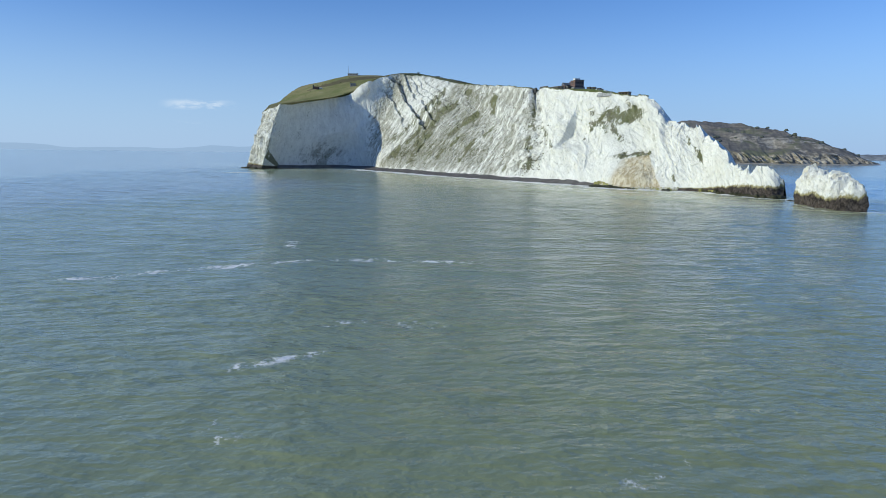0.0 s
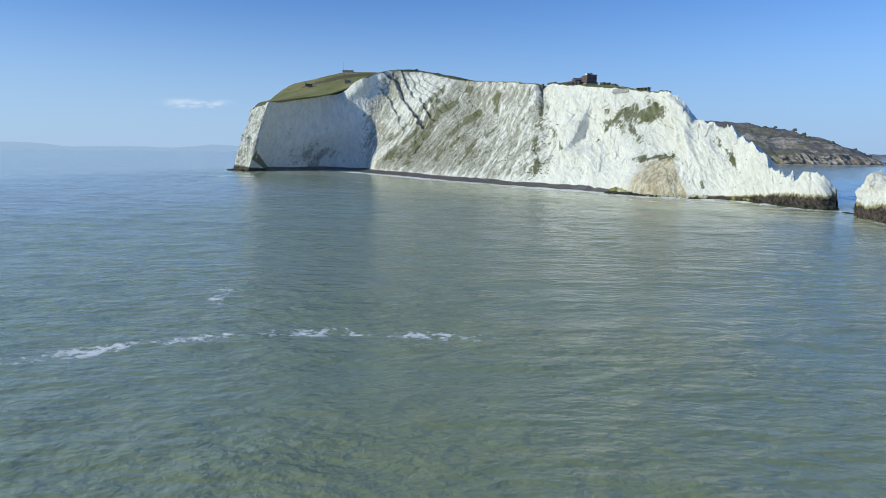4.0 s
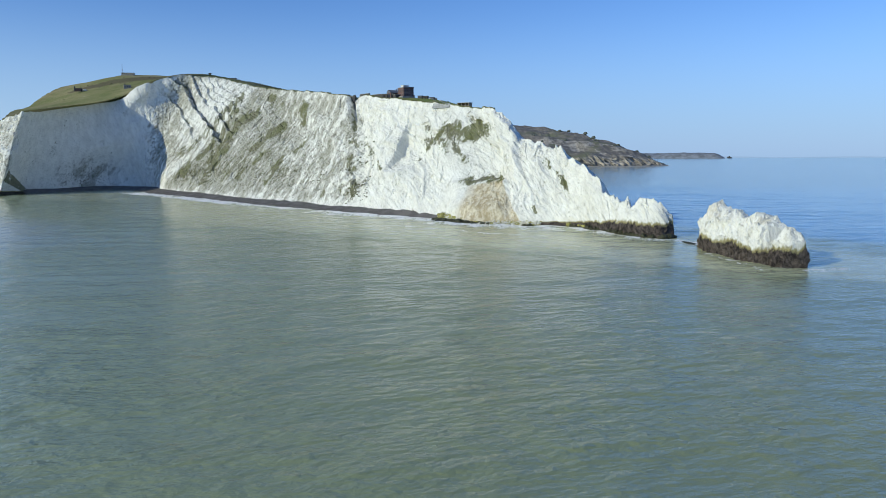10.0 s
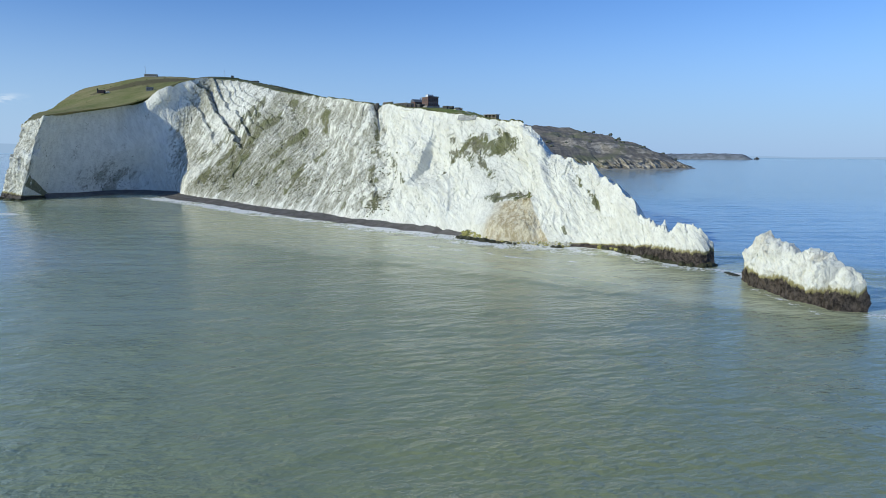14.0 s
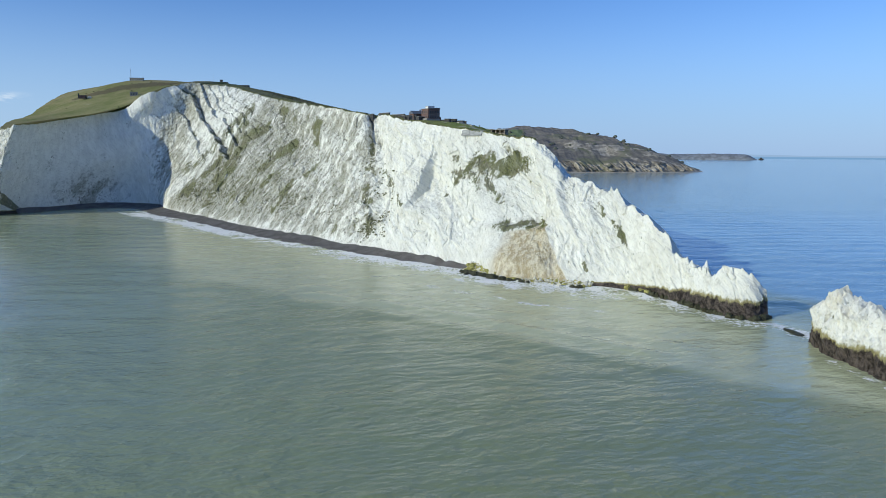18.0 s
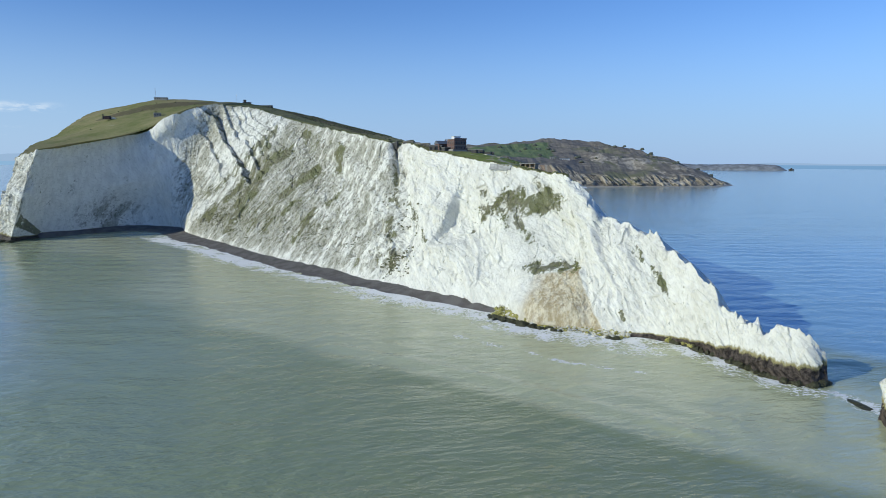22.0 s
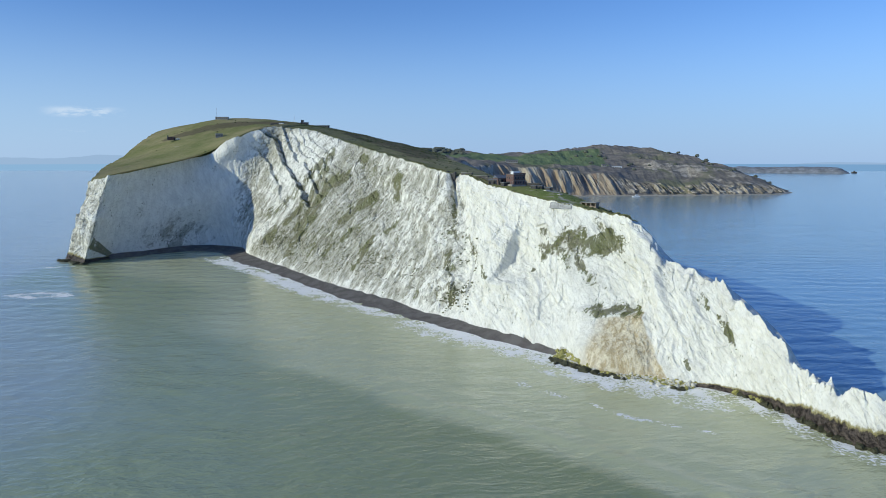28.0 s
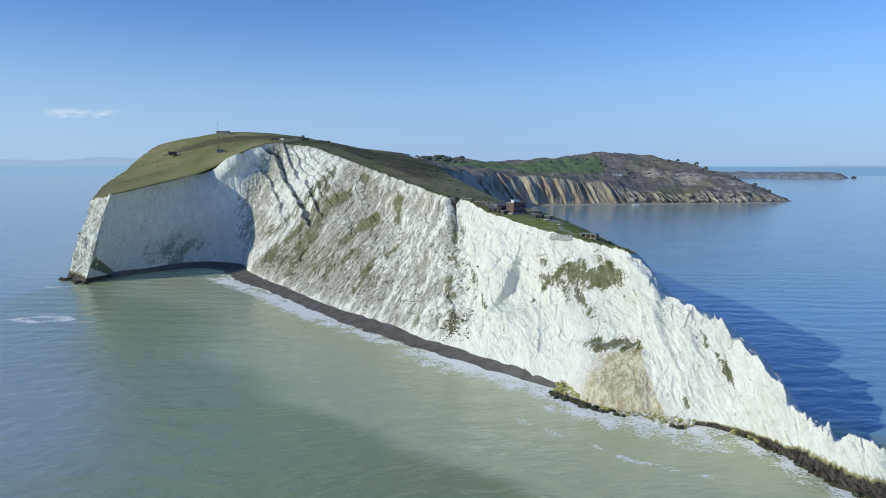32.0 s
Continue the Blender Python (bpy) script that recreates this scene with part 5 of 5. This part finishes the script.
for x, y, h_ in ((108, 473, 2.0), (112, 470, 1.6), (104, 470, 1.8)):
    t_ = thing("store_shed", x, y, ground_at(x, y) - 0.3, -30, "small dark timber store on the battery terrace", "shed", "battery stores")
    boxes("wall", [(-1.6, 1.6, -1.1, 1.1, 0, h_)], DARKSTONE, t_)
    boxes("roof", [(-1.8, 1.8, -1.3, 1.3, h_, h_ + 0.2)], SLATE, t_)

ann = thing("gun_shed", 82, 492, ground_at(82, 492) - 0.5, -30, "long low dark stone battery shed behind the parapet", "building")
boxes("wall", [(-2, 6, -2.5, 2.5, 0, 3.0)], DARKSTONE, ann)
boxes("roof", [(-2.3, 6.3, -2.8, 2.8, 3.0, 3.3)], SLATE, ann, "grey flat roof")
for bx0 in (-1.9, 0.9, 4.4):
    boxes("buttress", [(bx0, bx0 + 0.8, -3.3, -2.5, 0, 2.4)], DARKSTONE, ann)
boxes("door", [(2.0, 3.6, -2.58, -2.48, 0, 2.6)], PANE, ann, "dark doorway")
for x, y, turn, ln, hh in ((66, 529, -55, 12, 1.5), (75, 515, -52, 14, 1.9), (81, 503, -50, 10, 2.4), (72, 522, -55, 16, 0.9), (106, 477, -60, 9, 1.4), (112, 478, -25, 8, 1.5), (104, 496, -15, 14, 2.0)):
    t_ = thing("parapet_wall", x, y, ground_at(x, y) - 0.4, turn, "low dark stone parapet wall on the turf", "wall", "battery walls")
    boxes("wall", [(-ln / 2, ln / 2, -0.5, 0.5, 0, hh)], DARKSTONE, t_)
    boxes("coping", [(-ln / 2 - 0.1, ln / 2 + 0.1, -0.65, 0.65, hh, hh + 0.25)], CONCRETE, t_, "pale coping")
for x, y, w_, d_, turn in ((104, 474, 7, 2.5, -30), (110, 466, 6, 3.4, -60), (116, 456, 4, 2.2, -50), (112, 482, 8, 3, -35)):
    t_ = thing("gun_platform", x, y, ground_at(x, y) - 0.35, turn, "worn pale concrete pad set in the turf", "platform", "concrete pads")
    boxes("slab", [(-w_ / 2, w_ / 2, -d_ / 2, d_ / 2, 0, 0.5)], PATH_MAT, t_)
    boxes("edge", [(-w_ / 2 - 0.3, -w_ / 2, -d_ / 2, d_ / 2, 0, 0.62)], CONCRETE, t_)

SANDSTONE = plain("tan_render", (0.30, 0.245, 0.185), 0.9, 1.0, 0.3)
bun = thing("searchlight_bunker", 129.5, 435, ground_at(129.5, 435) - 0.6, -35, "low concrete searchlight bunker with dark openings", "bunker")
boxes("wall", [(-4.2, -3.6, -2, 2, 0, 2.5), (3.6, 4.2, -2, 2, 0, 2.5), (-3.6, 3.6, 1.4, 2, 0, 2.5), (-3.6, 3.6, -2, -1.6, 0, 0.9)], SANDSTONE, bun, "weathered tan walls", 0.0)
boxes("roof", [(-4.7, 4.7, -2.5, 2.5, 2.5, 2.8)], CONCRETE, bun, "overhanging concrete roof")
for px_ in (-1.3, 1.3):
    boxes("pillar", [(px_ - 0.3, px_ + 0.3, -1.95, -1.5, 0.9, 2.5)], SANDSTONE, bun, "", 0.0)
boxes("apron", [(-7.5, -4.7, -2.2, 2.2, 0, 1.1)], PATH_MAT, bun, "pale earth apron")

ret = thing("retaining_wall", 115.2, 435.4, 65.9, -40, "grey concrete retaining wall set into the cliff top", "wall")
bm = bmesh.new()
n_ = 4
for i in range(n_):
    x0_, x1_ = -6.5 + 13 * i / n_, -6.5 + 13 * (i + 1) / n_ - 0.03
    hi_ = 3.0 - 0.2 * i + 0.15 * (i % 2)
    vs_ = [bm.verts.new(p) for p in ((x0_, -2.0, 0), (x1_, -2.0, 0), (x1_, 1.6, 0), (x0_, 1.6, 0), (x0_, -0.5, hi_), (x1_, -0.5, hi_), (x1_, 1.6, hi_), (x0_, 1.6, hi_))]
    for f_ in ((0, 1, 5, 4), (1, 2, 6, 5), (2, 3, 7, 6), (3, 0, 4, 7), (4, 5, 6, 7), (3, 2, 1, 0)):
        bm.faces.new([vs_[q_] for q_ in f_])
part("wall", bm, plain("pale_concrete", (0.38, 0.38, 0.36), 0.9, 0.7, 0.3), ret, "battered concrete bays")

gate = thing("gateway", 55.5, 545.5, 76.5, -35, "dark stone gateway bridging the cleft in the ridge", "gate")
boxes("pier", [(-3.6, -2.2, -1, 1, 0, 6.4)], DARKSTONE, gate)
boxes("pier", [(2.2, 3.6, -1, 1, 0, 5.8)], DARKSTONE, gate)
boxes("wall", [(-2.2, 2.2, -0.7, 0.7, 0, 4.8)], DARKSTONE, gate)
boxes("coping", [(-2.2, 2.2, -0.9, 0.9, 4.8, 5.1)], CONCRETE, gate)

# ---- on the hill ----
mast = thing("radio_mast", -259, 972, ground_at(-259, 972) - 0.5, 0, "tall thin lattice radio mast on the summit", "mast")
for dx, dy in ((-0.35, -0.35), (0.35, -0.35), (0, 0.4)):
    bm = bmesh.new()
    tube(bm, dx, dy, 0, 15, 0.09, 0.06, 6)
    part("leg", bm, METAL, mast)
for zz in range(2, 15, 2):
    boxes("brace", [(-0.4, 0.4, -0.4, -0.3, zz, zz + 0.12), (-0.4, -0.3, -0.4, 0.4, zz, zz + 0.12)], METAL, mast, "", 0.0)
mast2 = thing("flagpole", -136, 887, ground_at(-136, 887) - 0.4, 0, "thin white pole beside the lookout", "pole")
bm = bmesh.new()
tube(bm, 0, 0, 0, 12, 0.10, 0.06, 8)
part("pole", bm, METAL, mast2)
bm = bmesh.new()
tube(bm, 0, 0, 12, 12.3, 0.16, 0.1, 8)
part("cap", bm, WHITE, mast2)


def hut(name, x, y, turn, w_, d_, h_, label, wall_mat, roof_mat, tower=False):
    t_ = thing(name, x, y, ground_at(x, y) - 0.6, turn, label, "building")
    boxes("wall", [(-w_ / 2, w_ / 2, -d_ / 2, d_ / 2, 0, h_)], wall_mat, t_)
    boxes("roof", [(-w_ / 2 - 0.3, w_ / 2 + 0.3, -d_ / 2 - 0.3, d_ / 2 + 0.3, h_, h_ + 0.35)], roof_mat, t_)
    for c in np.arange(-w_ / 2 + 1.4, w_ / 2 - 1.0, 2.6):
        boxes("window", [(c - 0.5, c + 0.5, -d_ / 2 - 0.06, -d_ / 2 + 0.05, h_ * 0.4, h_ * 0.75)], PANE, t_, "", 0.0)
    if tower:
        boxes("lookout", [(-w_ / 2 + 0.5, -w_ / 2 + 3.5, -1.5, 1.5, h_ + 0.35, h_ + 2.6)], wall_mat, t_, "raised lookout room")
        boxes("lookout_roof", [(-w_ / 2 + 0.2, -w_ / 2 + 3.8, -1.8, 1.8, h_ + 2.6, h_ + 2.9)], roof_mat, t_)
    return t_


hut("station_hut", -252, 972, 5, 16, 5, 3.2, "low white radio station hut on the summit turf", CONCRETE, SLATE)
hut("lookout_hut", -124, 886, 10, 9, 5, 4.4, "dark coastguard lookout with a raised room", DARKSTONE, SLATE, True)
hut("rocket_shed", -104, 880, -10, 20, 5, 2.4, "long low dark concrete test shed on the ridge", DARKSTONE, SLATE)
hut("store_hut", -160, 900, 0, 15, 5, 2.6, "low dark store half sunk in the turf", DARKSTONE, SLATE)
hut("white_kiosk", -152, 888, 0, 5, 3, 2.6, "small white hut beside the path", WHITE, SLATE)
hut("concrete_post", -222, 876, 20, 8, 6, 5.0, "square grey concrete post on the grass slope", CONCRETE, CONCRETE)
ruin = thing("ruined_battery", -277, 884, ground_at(-277, 884) - 0.5, 25, "ruined brick emplacement sunk in the grass slope", "ruin")
boxes("wall", [(-9, -7.8, -4, 4, 0, 5.2)], DARKSTONE, ruin)
boxes("side_wall", [(-7.8, 0, 3, 4, 0, 3.8)], DARKSTONE, ruin)
boxes("gable", [(-7.8, -2, -4, -3, 0, 3.0)], BRICK, ruin, "broken brick gable")
boxes("rubble", [(0, 5, -3.2, 2.6, 0, 1.6), (5, 10, -2, 3.2, 0, 1.1), (1, 4, -1.4, 1.4, 1.6, 2.5)], PALE_ROCK, ruin, "heap of pale rubble", 0.3)

# ---- across the bay ----
def far_ground(x, y):
    d = (land[..., 0] - x) ** 2 + (land[..., 1] - y) ** 2
    return float(land[..., 2].ravel()[int(np.argmin(d))])


for x, y, w_, mat in ((468, 1950, 26, WHITE), (176, 1795, 30, CONCRETE), (430, 1930, 12, CONCRETE)):
    t_ = thing("far_house", x, y, far_ground(x, y) - 1, 0, "pale low house on the far slope across the bay", "house", "houses across the bay")
    boxes("wall", [(-w_ / 2, w_ / 2, -5, 5, 0, 7)], mat, t_)
    boxes("roof", [(-w_ / 2 - 1, w_ / 2 + 1, -6, 6, 7, 8.2)], SLATE, t_)
    for c in np.arange(-w_ / 2 + 3, w_ / 2 - 1, 6):
        boxes("window", [(c - 1, c + 1, -5.1, -4.95, 2.5, 5)], PANE, t_, "", 0.0)
pier = thing("boat", 470, 1735, 0.0, 10, "small white boat moored below the coloured cliffs", "boat")
boxes("hull", [(-9, 9, -2.4, 2.4, -0.5, 2.2)], WHITE, pier, "white hull", 0.6)
boxes("cabin", [(-3, 5, -1.6, 1.6, 2.2, 5.0)], WHITE, pier, "", 0.2)
boxes("window", [(-2.5, 4.5, -1.68, -1.58, 3.4, 4.4)], PANE, pier, "", 0.0)

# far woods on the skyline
leaf = rock_mesh("far_woods", 5.0, HEDGE, 0.75)
cos, tris, base_i = [], [], 0
co_ = np.array([v.co[:] for v in leaf.vertices])
tr_ = np.array([p.vertices[:] for p in leaf.polygons])
for i in range(300):
    if i < 260:
        x, y = rng.uniform(-120, 60), rng.uniform(1850, 2080)
        if rng.random() < 0.5:
            y = 1985 + rng.uniform(-25, 25)
    else:
        x, y = rng.uniform(300, 900), rng.uniform(1930, 2250)
    r = rng.uniform(2.5, 6.0)
    cos.append(co_ * r * np.array([1.2, 1.2, rng.uniform(0.8, 1.2)]) + np.array([x, y, far_ground(x, y) + r * 0.45]))
    tris.append(tr_ + base_i)
    base_i += len(co_)
wm = bpy.data.meshes.new("far_woods")
wm.from_pydata(np.concatenate(cos).tolist(), [], np.concatenate(tris).tolist())
wm.materials.append(HEDGE)
tagged(new("far_woods", wm), "dark winter scrub and trees on the far hills", "woods", kind="stuff")

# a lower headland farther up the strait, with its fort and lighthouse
# distance haze painted into the base colour of the farther woods
HAZED_WOODS = plain("haze_tinted_woods", (0.235, 0.25, 0.27), 0.95, 0.03, 0.35)


def low_headland(name, rows, label):
    hp_, _ = spline(rows, 160)
    kq = np.linspace(-1, 1, 30)[None, :]
    hx, hy = hp_[:, 0:1] + 67 * kq, hp_[:, 1:2] + 144 * kq
    hz = 0.66 * hp_[:, 2:3] * (1 - np.abs(kq) ** 3.0) + 3 * fbm(hx / 40, hy / 40, 0, 4, 111) * (1 - np.abs(kq) ** 3) - 2
    flat_ = np.zeros(hx.shape)
    ob = sheet(name, np.stack([hx, hy, hz], -1), HAZED_WOODS if name == "farther_point" else FAR, attrs={"cliff": 0.75 * smooth(0.5, 0.95, -kq) + flat_, "field": flat_ + 0.5 * smooth(-0.6, 0, kq), "sand": flat_ + 0.4})
    return tagged(ob, label, "headland", kind="structure")


low_headland("far_point", [(900, 3600, 66), (1060, 3630, 70), (1200, 3670, 62), (1340, 3730, 50), (1460, 3790, 28), (1530, 3825, 4)], "low wooded headland farther up the strait")
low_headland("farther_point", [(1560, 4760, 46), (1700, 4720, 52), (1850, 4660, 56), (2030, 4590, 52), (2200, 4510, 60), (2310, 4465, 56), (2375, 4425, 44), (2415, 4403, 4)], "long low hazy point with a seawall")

# pale strand at the foot of the far cliffs
fk = np.linspace(0, 1, 4)[None, :]
tagged(sheet("far_strand", np.stack([fp[300:, 0:1] + 0 * fk, fp[300:, 1:2] + 6 - (13 + 3 * fbm(fs[300:] / 50, 0.3, 0, 3, 88)[:, None]) * fk, 2.6 - 3.0 * fk + 0 * fp[300:, :1]], -1),
             plain("pale_strand", (0.40, 0.36, 0.30), 0.95, 0.1, 0.25), flip=True), "narrow pale strand under the coloured cliffs", "beach", kind="structure")
fort = thing("far_fort", 1965, 4560, 12, -25, "long pale seawall and houses on the low far point", "fort")
boxes("wall", [(-70, 70, -6, 6, 0, 9)], WHITE, fort)
boxes("roof", [(-66, 30, -5, 5, 9, 12)], SLATE, fort)
light = thing("far_fort", 2438, 4392, -1, 0, "small dark fort at the end of the far point", "fort")
boxes("wall", [(-13, 13, -8, 8, 0, 10)], DARKSTONE, light)
boxes("tower", [(-4, 3, -4, 4, 10, 16)], DARKSTONE, light)
